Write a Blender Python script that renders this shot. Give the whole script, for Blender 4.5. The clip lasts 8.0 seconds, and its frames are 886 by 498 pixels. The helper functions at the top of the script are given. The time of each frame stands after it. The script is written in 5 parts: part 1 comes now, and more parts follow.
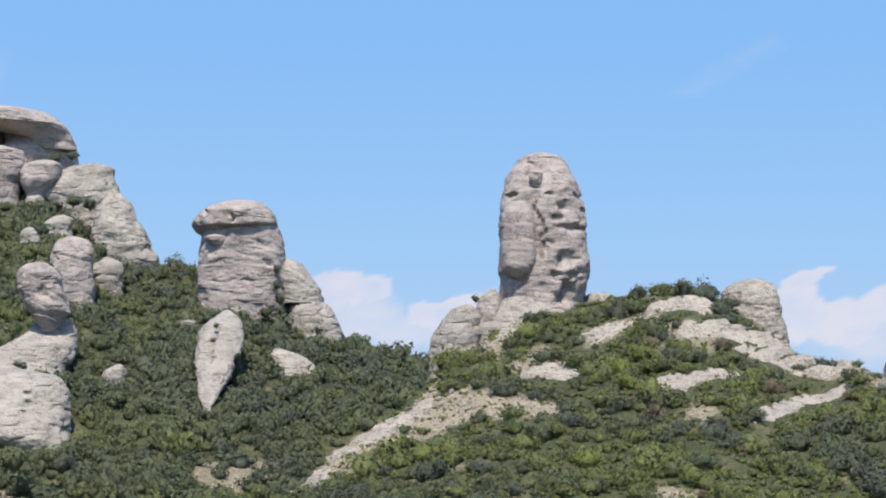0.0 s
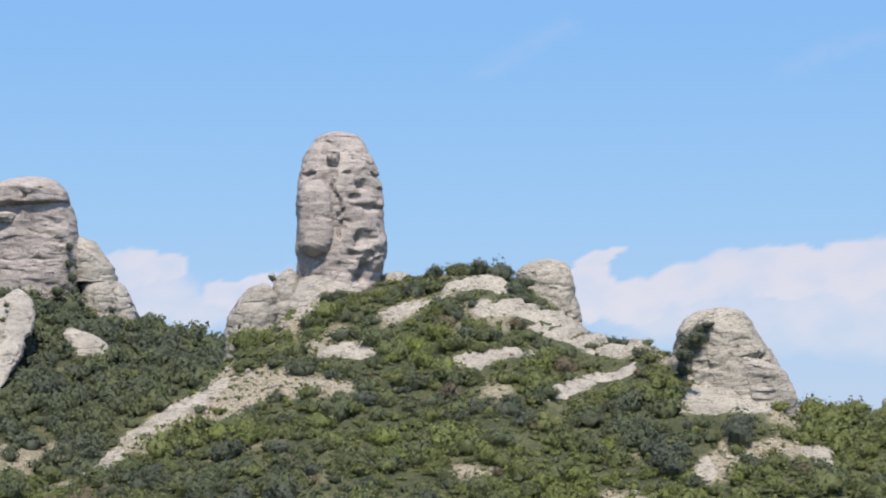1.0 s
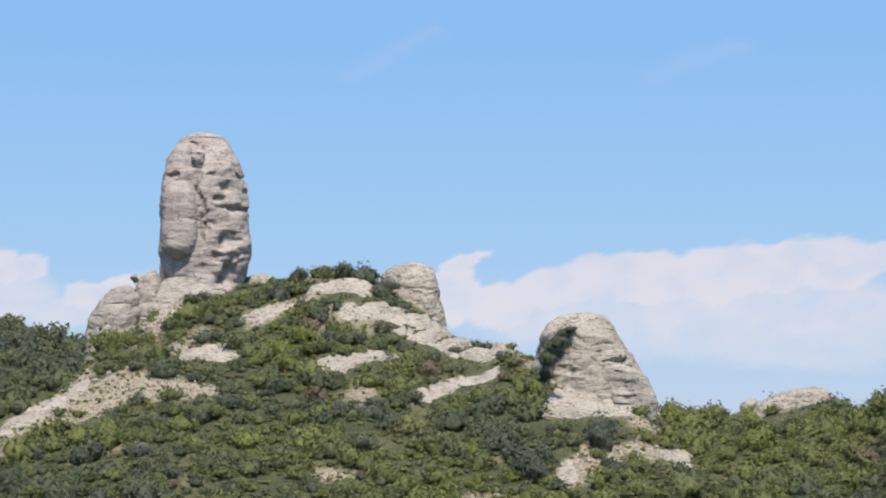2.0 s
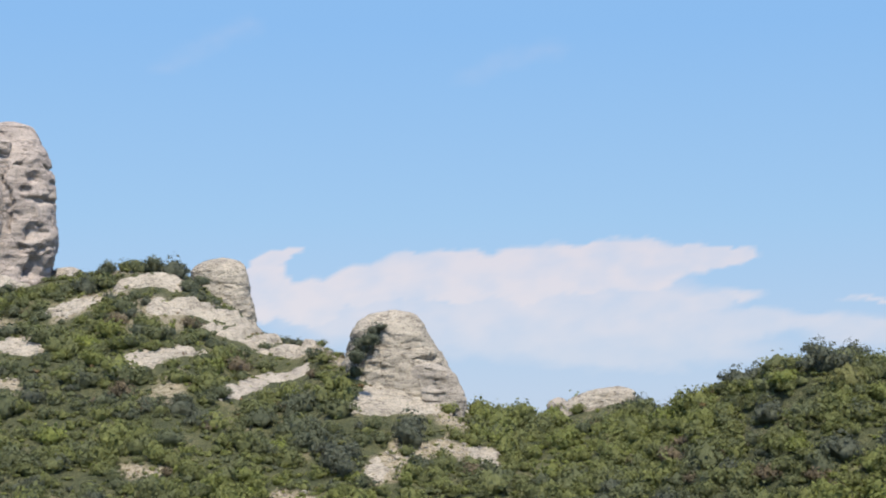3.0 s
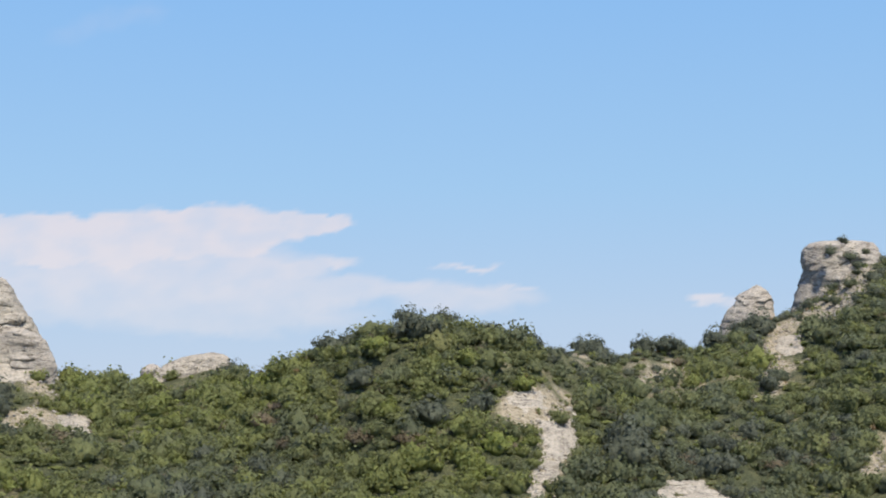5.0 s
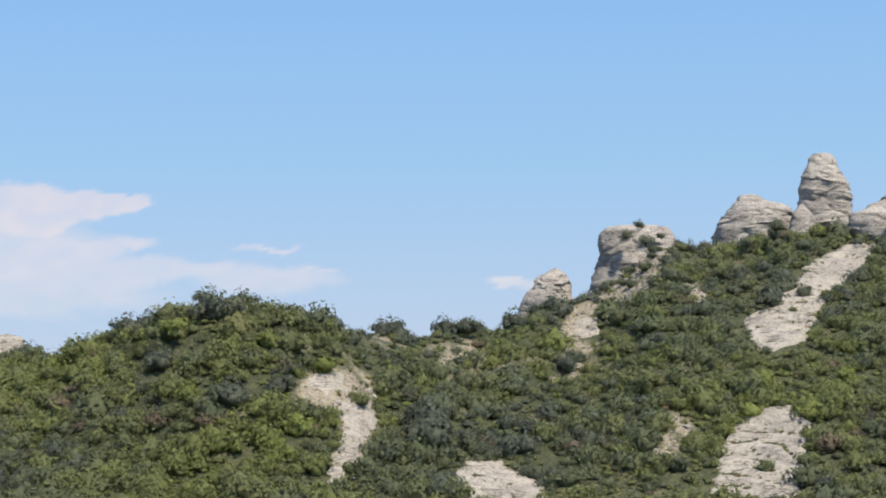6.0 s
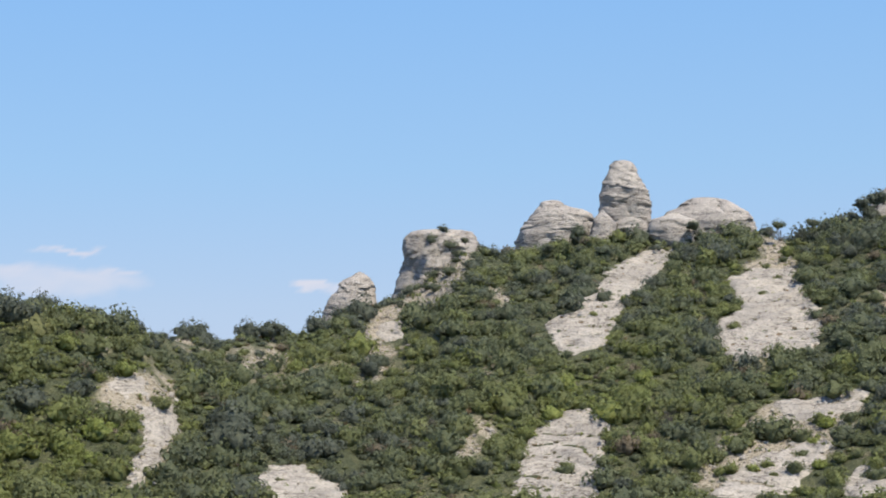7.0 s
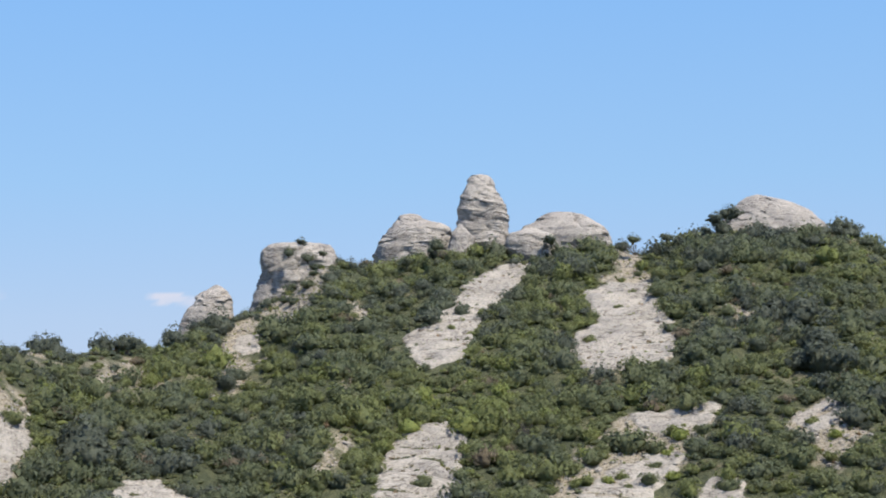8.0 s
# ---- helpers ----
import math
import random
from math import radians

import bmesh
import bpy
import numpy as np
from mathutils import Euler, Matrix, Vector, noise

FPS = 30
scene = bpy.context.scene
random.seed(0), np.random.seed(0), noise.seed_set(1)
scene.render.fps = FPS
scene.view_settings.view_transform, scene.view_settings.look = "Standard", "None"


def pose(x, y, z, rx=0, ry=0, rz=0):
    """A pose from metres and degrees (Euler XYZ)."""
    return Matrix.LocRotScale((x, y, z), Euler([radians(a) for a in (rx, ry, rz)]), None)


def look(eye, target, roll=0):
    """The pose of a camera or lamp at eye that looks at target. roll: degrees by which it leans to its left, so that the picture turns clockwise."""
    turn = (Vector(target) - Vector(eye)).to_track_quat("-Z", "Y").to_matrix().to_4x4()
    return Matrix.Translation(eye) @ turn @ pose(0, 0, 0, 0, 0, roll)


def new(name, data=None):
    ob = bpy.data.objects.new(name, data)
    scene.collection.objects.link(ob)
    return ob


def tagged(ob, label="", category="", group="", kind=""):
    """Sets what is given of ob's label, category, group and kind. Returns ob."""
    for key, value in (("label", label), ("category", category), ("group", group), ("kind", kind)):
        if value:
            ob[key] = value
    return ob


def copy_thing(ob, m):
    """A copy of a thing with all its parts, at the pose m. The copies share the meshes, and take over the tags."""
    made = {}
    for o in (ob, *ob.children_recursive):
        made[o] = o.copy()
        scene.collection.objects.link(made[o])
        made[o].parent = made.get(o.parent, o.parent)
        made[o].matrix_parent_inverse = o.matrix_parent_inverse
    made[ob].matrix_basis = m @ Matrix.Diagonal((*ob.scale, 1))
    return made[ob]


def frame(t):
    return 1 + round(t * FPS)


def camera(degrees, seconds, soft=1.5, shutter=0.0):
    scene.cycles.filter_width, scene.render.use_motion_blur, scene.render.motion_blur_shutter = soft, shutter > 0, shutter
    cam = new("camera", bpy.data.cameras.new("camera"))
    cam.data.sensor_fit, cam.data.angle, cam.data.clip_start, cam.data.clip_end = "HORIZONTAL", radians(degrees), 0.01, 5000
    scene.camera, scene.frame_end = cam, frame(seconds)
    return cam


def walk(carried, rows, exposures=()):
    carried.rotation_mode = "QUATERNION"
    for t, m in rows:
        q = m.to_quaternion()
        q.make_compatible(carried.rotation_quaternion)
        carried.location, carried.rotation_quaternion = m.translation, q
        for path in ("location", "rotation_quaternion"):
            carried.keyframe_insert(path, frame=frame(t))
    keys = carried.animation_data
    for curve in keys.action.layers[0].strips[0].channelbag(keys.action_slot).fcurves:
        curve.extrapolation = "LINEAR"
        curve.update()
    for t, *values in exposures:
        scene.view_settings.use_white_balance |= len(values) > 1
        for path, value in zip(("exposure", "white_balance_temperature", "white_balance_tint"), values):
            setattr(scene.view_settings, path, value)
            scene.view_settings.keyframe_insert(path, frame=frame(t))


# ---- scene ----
cam = camera(28.12, 8.0, soft=1.95)
EYE = 1.6
# seconds, bearing (clockwise from +y), rise and roll in degrees; the camera turns where it stands
PATH = [
    (0.0, 0.000, 7.000, 0.300),
    (0.5, 3.553, 6.316, -0.118),
    (1.0, 6.604, 6.334, -0.220),
    (1.2, 7.506, 6.400, -0.260),
    (2.3, 12.682, 6.595, 0.001),
    (2.5, 13.997, 6.774, 0.128),
    (3.0, 17.121, 6.330, 0.085),
    (3.5, 19.515, 5.846, 0.040),
    (4.0, 23.331, 5.579, -0.708),
    (4.5, 27.010, 5.510, -0.631),
    (4.7, 28.384, 5.389, -0.500),
    (5.8, 35.093, 4.684, -0.540),
    (6.0, 36.645, 4.566, -0.558),
    (6.5, 39.954, 4.922, -0.655),
    (7.0, 42.985, 4.617, -0.638),
    (7.5, 45.503, 4.933, -0.544),
    (8.0, 47.598, 4.991, -0.816),
]


def aim(bearing, rise):
    b, e = radians(bearing), radians(rise)
    return Vector((math.sin(b) * math.cos(e), math.cos(b) * math.cos(e), math.sin(e)))


walk(cam, [(t, look((0, 0, EYE), Vector((0, 0, EYE)) + aim(b, e), roll)) for t, b, e, roll in PATH], exposures=[(0.0, 0.72, 6530, 7), (1.0, 0.72, 6650, 7), (2.5, 0.72, 6880, 7), (3.5, 0.72, 6960, 7), (4.5, 0.72, 6920, 7), (6.5, 0.72, 6820, 7), (7.2, 0.72, 6630, 8), (8.0, 0.72, 6500, 8)])

# ---- sky and sun ----
SUN_BEARING, SUN_RISE = 184.0, 55.0
world = bpy.data.worlds.new("sky")
scene.world = world
world.use_nodes = True
wn = world.node_tree.nodes
sky = wn.new("ShaderNodeTexSky")
sky.sky_type, sky.sun_disc = "NISHITA", False
sky.sun_elevation, sky.sun_rotation = radians(SUN_RISE), radians(SUN_BEARING)
sky.altitude, sky.air_density, sky.dust_density, sky.ozone_density = 900, 1.0, 0.0, 1.6
wn["Background"].inputs["Strength"].default_value = 0.14
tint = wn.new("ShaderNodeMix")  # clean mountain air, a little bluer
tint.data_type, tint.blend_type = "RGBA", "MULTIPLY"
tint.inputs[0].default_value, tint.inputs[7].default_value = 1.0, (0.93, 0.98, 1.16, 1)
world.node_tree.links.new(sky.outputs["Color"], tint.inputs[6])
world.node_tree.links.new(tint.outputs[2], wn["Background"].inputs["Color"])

sun = new("sun", bpy.data.lights.new("sun", "SUN"))
sun.data.energy, sun.data.angle, sun.data.color = 4.3, radians(0.53), (1.0, 0.94, 0.86)
sun.matrix_world = look(100 * aim(SUN_BEARING, SUN_RISE), (0, 0, 0))


# ---- materials ----
def material(name, rough=0.9):
    m = bpy.data.materials.new(name)
    m.use_nodes = True
    b = m.node_tree.nodes["Principled BSDF"]
    b.inputs["Roughness"].default_value = rough
    b.inputs["Specular IOR Level"].default_value = 0.25
    return m, m.node_tree.nodes, m.node_tree.links, b


def ramp(n, stops, mode="LINEAR"):
    r = n.new("ShaderNodeValToRGB")
    r.color_ramp.interpolation = mode
    while len(r.color_ramp.elements) < len(stops):
        r.color_ramp.elements.new(0.5)
    for e, (p, c) in zip(r.color_ramp.elements, stops):
        e.position, e.color = p, (*c, 1)
    return r


def noise_node(n, l, scale, detail=4.0, stretch=(1, 1, 1), rough=0.6):
    co, mp, t = n.new("ShaderNodeNewGeometry"), n.new("ShaderNodeMapping"), n.new("ShaderNodeTexNoise")
    mp.inputs["Scale"].default_value = stretch
    t.inputs["Scale"].default_value, t.inputs["Detail"].default_value, t.inputs["Roughness"].default_value = scale, detail, rough
    l.new(co.outputs["Position"], mp.inputs["Vector"])
    l.new(mp.outputs["Vector"], t.inputs["Vector"])
    return t


def mixed(n, l, fac, a, b, mode="MIX"):
    m = n.new("ShaderNodeMix")
    m.data_type, m.blend_type = "RGBA", mode
    for sock, v in ((m.inputs[0], fac), (m.inputs[6], a), (m.inputs[7], b)):
        if isinstance(v, bpy.types.NodeSocket):
            l.new(v, sock)
        elif isinstance(v, tuple):
            sock.default_value = (*v, 1)
        else:
            sock.default_value = v
    return m.outputs[2]


def rock_material(name, pale, mid, dark, chips=0.0):
    """Conglomerate: bedded, pebbly, with grey weather streaks and pinkish fresh faces."""
    m, n, l, b = material(name, 0.95)
    broad = noise_node(n, l, 0.16, 5)
    c1 = ramp(n, [(0.35, mid), (0.6, pale)])
    l.new(broad.outputs["Fac"], c1.inputs["Fac"])
    beds = noise_node(n, l, 1.5, 6, (0.24, 0.24, 1.5), 0.68)
    c2 = ramp(n, [(0.34, (0.55, 0.52, 0.5)), (0.44, (0.97, 0.97, 0.97)), (0.7, (1.08, 1.07, 1.05))])
    l.new(beds.outputs["Fac"], c2.inputs["Fac"])
    col = mixed(n, l, 0.6, c1.outputs["Color"], c2.outputs["Color"], "MULTIPLY")
    part_lines = noise_node(n, l, 1.0, 3, (0.16, 0.16, 0.85), 0.5)  # thin open partings between beds
    c6 = ramp(n, [(0.375, (1, 1, 1)), (0.395, (0.42, 0.39, 0.38)), (0.41, (1, 1, 1)), (0.465, (1, 1, 1)), (0.486, (0.36, 0.33, 0.32)), (0.5, (1, 1, 1)), (0.555, (1, 1, 1)), (0.575, (0.45, 0.42, 0.4)), (0.59, (1, 1, 1))])
    l.new(part_lines.outputs["Fac"], c6.inputs["Fac"])
    open_to = ramp(n, [(0.42, (0.05, 0.05, 0.05)), (0.58, (1, 1, 1))])  # shut in places
    l.new(noise_node(n, l, 0.3, 3).outputs["Fac"], open_to.inputs["Fac"])
    lines = mixed(n, l, open_to.outputs["Color"], (1, 1, 1), c6.outputs["Color"])
    col = mixed(n, l, 0.75, col, lines, "MULTIPLY")
    streak = noise_node(n, l, 0.45, 5, (1, 1, 0.25))
    c3 = ramp(n, [(0.54, (0, 0, 0)), (0.74, (1, 1, 1))])
    l.new(streak.outputs["Fac"], c3.inputs["Fac"])
    col = mixed(n, l, mixed(n, l, 0.6, (0, 0, 0), c3.outputs["Color"]), col, dark)
    pebble = noise_node(n, l, 3.2, 6, rough=0.7)
    c4 = ramp(n, [(0.36, (0.5, 0.48, 0.46)), (0.5, (0.95, 0.95, 0.95)), (0.66, (1.2, 1.17, 1.12))])
    l.new(pebble.outputs["Fac"], c4.inputs["Fac"])
    col = mixed(n, l, 0.5, col, c4.outputs["Color"], "MULTIPLY")
    if chips:  # short broken edges of the beds, with pale cobbles between
        edge = noise_node(n, l, 2.3, 4, (0.8, 0.8, 1.5), 0.65)
        c5 = ramp(n, [(0.37, (0.42, 0.39, 0.36)), (0.43, (0.98, 0.98, 0.98)), (0.6, (1.0, 1.0, 1.0)), (0.66, (1.2, 1.18, 1.14))])
        l.new(edge.outputs["Fac"], c5.inputs["Fac"])
        col = mixed(n, l, chips, col, c5.outputs["Color"], "MULTIPLY")
    l.new(col, b.inputs["Base Color"])
    bump, bump2 = n.new("ShaderNodeBump"), n.new("ShaderNodeBump")
    bump.inputs["Distance"].default_value, bump2.inputs["Distance"].default_value = 0.4, 0.4
    bump.inputs["Strength"].default_value, bump2.inputs["Strength"].default_value = 0.55, 0.5
    l.new(pebble.outputs["Fac"], bump.inputs["Height"])
    l.new(beds.outputs["Fac"], bump2.inputs["Height"])
    l.new(bump.outputs["Normal"], bump2.inputs["Normal"])
    bump3 = n.new("ShaderNodeBump")
    bump3.inputs["Distance"].default_value, bump3.inputs["Strength"].default_value = 0.3, 0.8
    l.new(lines, bump3.inputs["Height"])
    l.new(bump2.outputs["Normal"], bump3.inputs["Normal"])
    l.new(bump3.outputs["Normal"], b.inputs["Normal"])
    return m


ROCK = rock_material("conglomerate_rock", (0.352, 0.316, 0.270), (0.277, 0.248, 0.214), (0.19, 0.168, 0.155))
ROCK_GREY = rock_material("grey_conglomerate", (0.375, 0.322, 0.288), (0.295, 0.254, 0.23), (0.165, 0.148, 0.140))
SLAB = rock_material("pale_slab_rock", (0.366, 0.328, 0.272), (0.295, 0.264, 0.22), (0.21, 0.19, 0.163), 0.75)


def soil_material():
    m, n, l, b = material("stony_soil")
    wide, fine = noise_node(n, l, 0.12, 5), noise_node(n, l, 1.7, 7, rough=0.75)
    c1 = ramp(n, [(0.36, (0.05, 0.056, 0.03)), (0.56, (0.085, 0.085, 0.045)), (0.72, (0.2, 0.17, 0.115))])
    l.new(wide.outputs["Fac"], c1.inputs["Fac"])
    bare = n.new("ShaderNodeAttribute")
    bare.attribute_name = "bare"
    c2 = ramp(n, [(0.38, (0.13, 0.11, 0.062)), (0.5, (0.28, 0.236, 0.168)), (0.66, (0.37, 0.32, 0.25))])
    l.new(fine.outputs["Fac"], c2.inputs["Fac"])
    c3 = ramp(n, [(0.34, (0.35, 0.4, 0.34)), (0.5, (0.85, 0.9, 0.8)), (0.64, (1.5, 1.4, 1.25))])
    l.new(fine.outputs["Fac"], c3.inputs["Fac"])
    scrub = mixed(n, l, 0.9, c1.outputs["Color"], c3.outputs["Color"], "MULTIPLY")
    l.new(mixed(n, l, bare.outputs["Fac"], scrub, c2.outputs["Color"]), b.inputs["Base Color"])
    bump = n.new("ShaderNodeBump")
    bump.inputs["Distance"].default_value, bump.inputs["Strength"].default_value = 0.6, 0.8
    l.new(fine.outputs["Fac"], bump.inputs["Height"])
    l.new(bump.outputs["Normal"], b.inputs["Normal"])
    return m


SOIL = soil_material()


def leaf_material(name, stops, through_light=0.48):
    """Leaves: a tone for each plant from its own attribute or object, and a spread from leaf to leaf."""
    m, n, l, b = material(name, 0.55)
    tone, geo = n.new("ShaderNodeAttribute"), n.new("ShaderNodeNewGeometry")
    tone.attribute_name = "tone"
    c = ramp(n, stops)
    l.new(tone.outputs["Fac"], c.inputs["Fac"])
    v = ramp(n, [(0.0, (0.86, 0.87, 0.86)), (0.6, (1.0, 1.0, 1.0)), (1.0, (1.14, 1.13, 1.08))])
    l.new(geo.outputs["Random Per Island"], v.inputs["Fac"])
    col = mixed(n, l, 1.0, c.outputs["Color"], v.outputs["Color"], "MULTIPLY")
    sprays = noise_node(n, l, 3.8, 4, rough=0.7)
    g = ramp(n, [(0.34, (0.72, 0.74, 0.72)), (0.5, (1.0, 1.0, 1.0)), (0.66, (1.22, 1.2, 1.12))])
    l.new(sprays.outputs["Fac"], g.inputs["Fac"])
    col = mixed(n, l, 0.9, col, g.outputs["Color"], "MULTIPLY")
    bump = n.new("ShaderNodeBump")
    bump.inputs["Distance"].default_value, bump.inputs["Strength"].default_value = 0.35, 0.7
    l.new(sprays.outputs["Fac"], bump.inputs["Height"])
    l.new(bump.outputs["Normal"], b.inputs["Normal"])
    l.new(col, b.inputs["Base Color"])
    tr, mx = n.new("ShaderNodeBsdfTranslucent"), n.new("ShaderNodeMixShader")
    l.new(col, tr.inputs["Color"])
    mx.inputs["Fac"].default_value = through_light
    l.new(b.outputs[0], mx.inputs[1])
    l.new(tr.outputs[0], mx.inputs[2])
    l.new(mx.outputs[0], n["Material Output"].inputs["Surface"])
    return m


GREENS = [(0.0, (0.118, 0.130, 0.097)), (0.2, (0.141, 0.158, 0.090)), (0.45, (0.185, 0.200, 0.080)), (0.7, (0.206, 0.228, 0.074)), (0.9, (0.244, 0.278, 0.076)), (0.96, (0.190, 0.158, 0.108)), (1.0, (0.256, 0.173, 0.095))]
LEAF = leaf_material("evergreen_leaves", GREENS)


def bark_material():
    m, n, l, b = material("bark")
    t = noise_node(n, l, 4.0, 5, (1, 1, 0.3))
    c = ramp(n, [(0.3, (0.053, 0.046, 0.038)), (0.7, (0.144, 0.122, 0.099))])
    l.new(t.outputs["Fac"], c.inputs["Fac"])
    l.new(c.outputs["Color"], b.inputs["Base Color"])
    return m


BARK = bark_material()


# ---- meshes ----
def mesh_from(name, verts, faces, mat, smooth=False):
    me = bpy.data.meshes.new(name)
    me.from_pydata([tuple(v) for v in verts], [], faces)
    me.materials.append(mat)
    if smooth:
        me.polygons.foreach_set("use_smooth", [True] * len(me.polygons))
    me.update()
    return me


def tri_mesh(name, verts, tris, mat, tone=None, smooth=False, normals=None):
    """A mesh from arrays of corners and triangles, with a tone for each corner."""
    me = bpy.data.meshes.new(name)
    me.vertices.add(len(verts))
    me.vertices.foreach_set("co", np.asarray(verts, np.float32).ravel())
    me.loops.add(3 * len(tris))
    me.loops.foreach_set("vertex_index", np.asarray(tris, np.int32).ravel())
    me.polygons.add(len(tris))
    me.polygons.foreach_set("loop_start", np.arange(0, 3 * len(tris), 3, dtype=np.int32))
    me.polygons.foreach_set("use_smooth", np.full(len(tris), smooth))
    me.update(calc_edges=True)
    if normals is not None:
        me.normals_split_custom_set_from_vertices(normals)
    if tone is not None:
        me.attributes.new("tone", "FLOAT", "POINT").data.foreach_set("value", np.asarray(tone, np.float32))
    me.materials.append(mat)
    return me


def part(name, me, parent, label=""):
    ob = new(name, me)
    ob.parent = parent
    return tagged(ob, label) if label else ob


# ---- the ground ----
# the hills: bearing from the viewpoint, crest distance and crest height, all round the eye
CREST_B = [-16.33, -8.12, -5.09, -3.49, -1.5, -0.41, 0.31, 1.59, 2.51, 3.97, 4.88, 5.98, 7.43, 8.69, 10.81, 12.2, 13.59, 13.93, 17.58, 19.02, 20.65, 22.98, 24.21, 24.54, 26.17, 27.44, 28.7, 30.29, 31.69, 33.42, 34.17, 35.42, 37.03, 37.88, 38.79, 39.31, 40.93, 42.02, 42.75, 43.67, 44.58, 46.05, 47.89, 49.72, 51.56, 53.2, 54.28, 55.2, 56.47, 59.31, 60.54, 61.7]
CREST_R = [236.0, 240.0, 250.0, 262.0, 275.0, 284.0, 292.0, 300.0, 305.0, 306.0, 304.0, 303.0, 300.0, 298.0, 290.0, 284.0, 278.0, 268.0, 266.0, 272.0, 272.0, 268.0, 262.0, 255.0, 248.0, 243.0, 238.0, 238.0, 240.0, 245.0, 256.0, 262.0, 268.0, 280.0, 274.0, 290.0, 300.0, 305.0, 307.0, 309.0, 312.0, 318.0, 323.0, 324.0, 324.0, 322.0, 318.0, 318.0, 320.0, 322.0, 322.0, 322.0]
CREST_Z = [-11.0, -4.2, -2.5, 3.5, 10.9, 14.6, 20.0, 24.4, 28.4, 30.0, 30.6, 30.8, 32.9, 32.1, 22.2, 17.8, 19.5, 15.8, 9.0, 6.8, 6.6, 9.6, 6.7, 7.4, 11.2, 12.3, 15.1, 14.1, 12.9, 12.6, 11.4, 10.6, 12.0, 11.4, 11.1, 16.4, 16.7, 20.1, 22.2, 28.5, 26.0, 26.5, 30.1, 29.0, 30.4, 30.6, 28.0, 29.6, 33.2, 31.2, 33.2, 26.8]
BACK_B = [-16.86, -14.22, -12.99, -12.09, -10.65, -9.2, -8.12, -6.66, -4.82, -3.17, -1.52, -0.42, 3.0, 8.0, 30.0, 62.0]
BACK_R = [470.0, 455.0, 452.0, 446.0, 438.0, 430.0, 425.0, 418.0, 410.0, 400.0, 390.0, 380.0, 400.0, 380.0, 340.0, 420.0]
BACK_Z = [83.5, 69.4, 70.2, 64.2, 55.0, 48.9, 49.5, 45.5, 37.3, 29.5, 25.7, 22.9, 10.0, 0.0, -10.0, 0.0]


def ease(a, k=1.0):
    """A box blur along both axes, for rounded crests."""
    b = np.pad(a, ((2, 2), (3, 3)), mode="edge")
    b = sum(b[:, i:i + a.shape[1]] for i in range(7)) / 7
    return sum(b[i:i + a.shape[0]] for i in range(5)) / 5


BEAR = np.arange(-30.0, 80.01, 0.25)
DIST = np.arange(0.0, 700.1, 2.0)


def lay_hills():
    near_r = np.interp(BEAR, [-14, 14, 40, 62], [214, 212, 206, 200])
    near_z = np.interp(BEAR, [-14, 14, 25, 40, 62], [-9, -9, -12, -15, -17])
    r1, z1 = np.interp(BEAR, CREST_B, CREST_R), np.interp(BEAR, CREST_B, CREST_Z)
    r2, z2 = np.interp(BEAR, BACK_B, BACK_R), np.interp(BEAR, BACK_B, BACK_Z)
    out = np.zeros((len(BEAR), len(DIST)))
    for i in range(len(BEAR)):
        rs = [0, 8, 60, 130, near_r[i], r1[i], r1[i] + 30, r2[i], r2[i] + 40, r2[i] + 150, 700]
        zs = [0, -0.6, -15, -22, near_z[i], z1[i], z1[i] - 11, z2[i], z2[i] - 12, z2[i] - 55, -45]
        out[i] = np.interp(DIST, rs, zs)
    return ease(out)


HILLS = lay_hills()


def ground(x, y):
    """The height of the ground at x, y (numbers or arrays)."""
    x, y = np.asarray(x, float), np.asarray(y, float)
    r, b = np.hypot(x, y), np.degrees(np.arctan2(x, y))
    u = np.clip((b - BEAR[0]) / 0.25, 0, len(BEAR) - 1.001)
    v = np.clip(r / 2.0, 0, len(DIST) - 1.001)
    i, j = u.astype(int), v.astype(int)
    p, q = u - i, v - j
    z = (HILLS[i, j] * (1 - p) * (1 - q) + HILLS[i + 1, j] * p * (1 - q) + HILLS[i, j + 1] * (1 - p) * q + HILLS[i + 1, j + 1] * p * q)
    rough = 0.5 * np.sin(x * 0.21 + 1.3 * np.sin(y * 0.13)) * np.sin(y * 0.19 + x * 0.05) + 0.22 * np.sin(x * 0.61 + y * 0.47) * np.sin(y * 0.71 - x * 0.33)
    return z + rough * np.clip((r - 20) / 60, 0, 1)


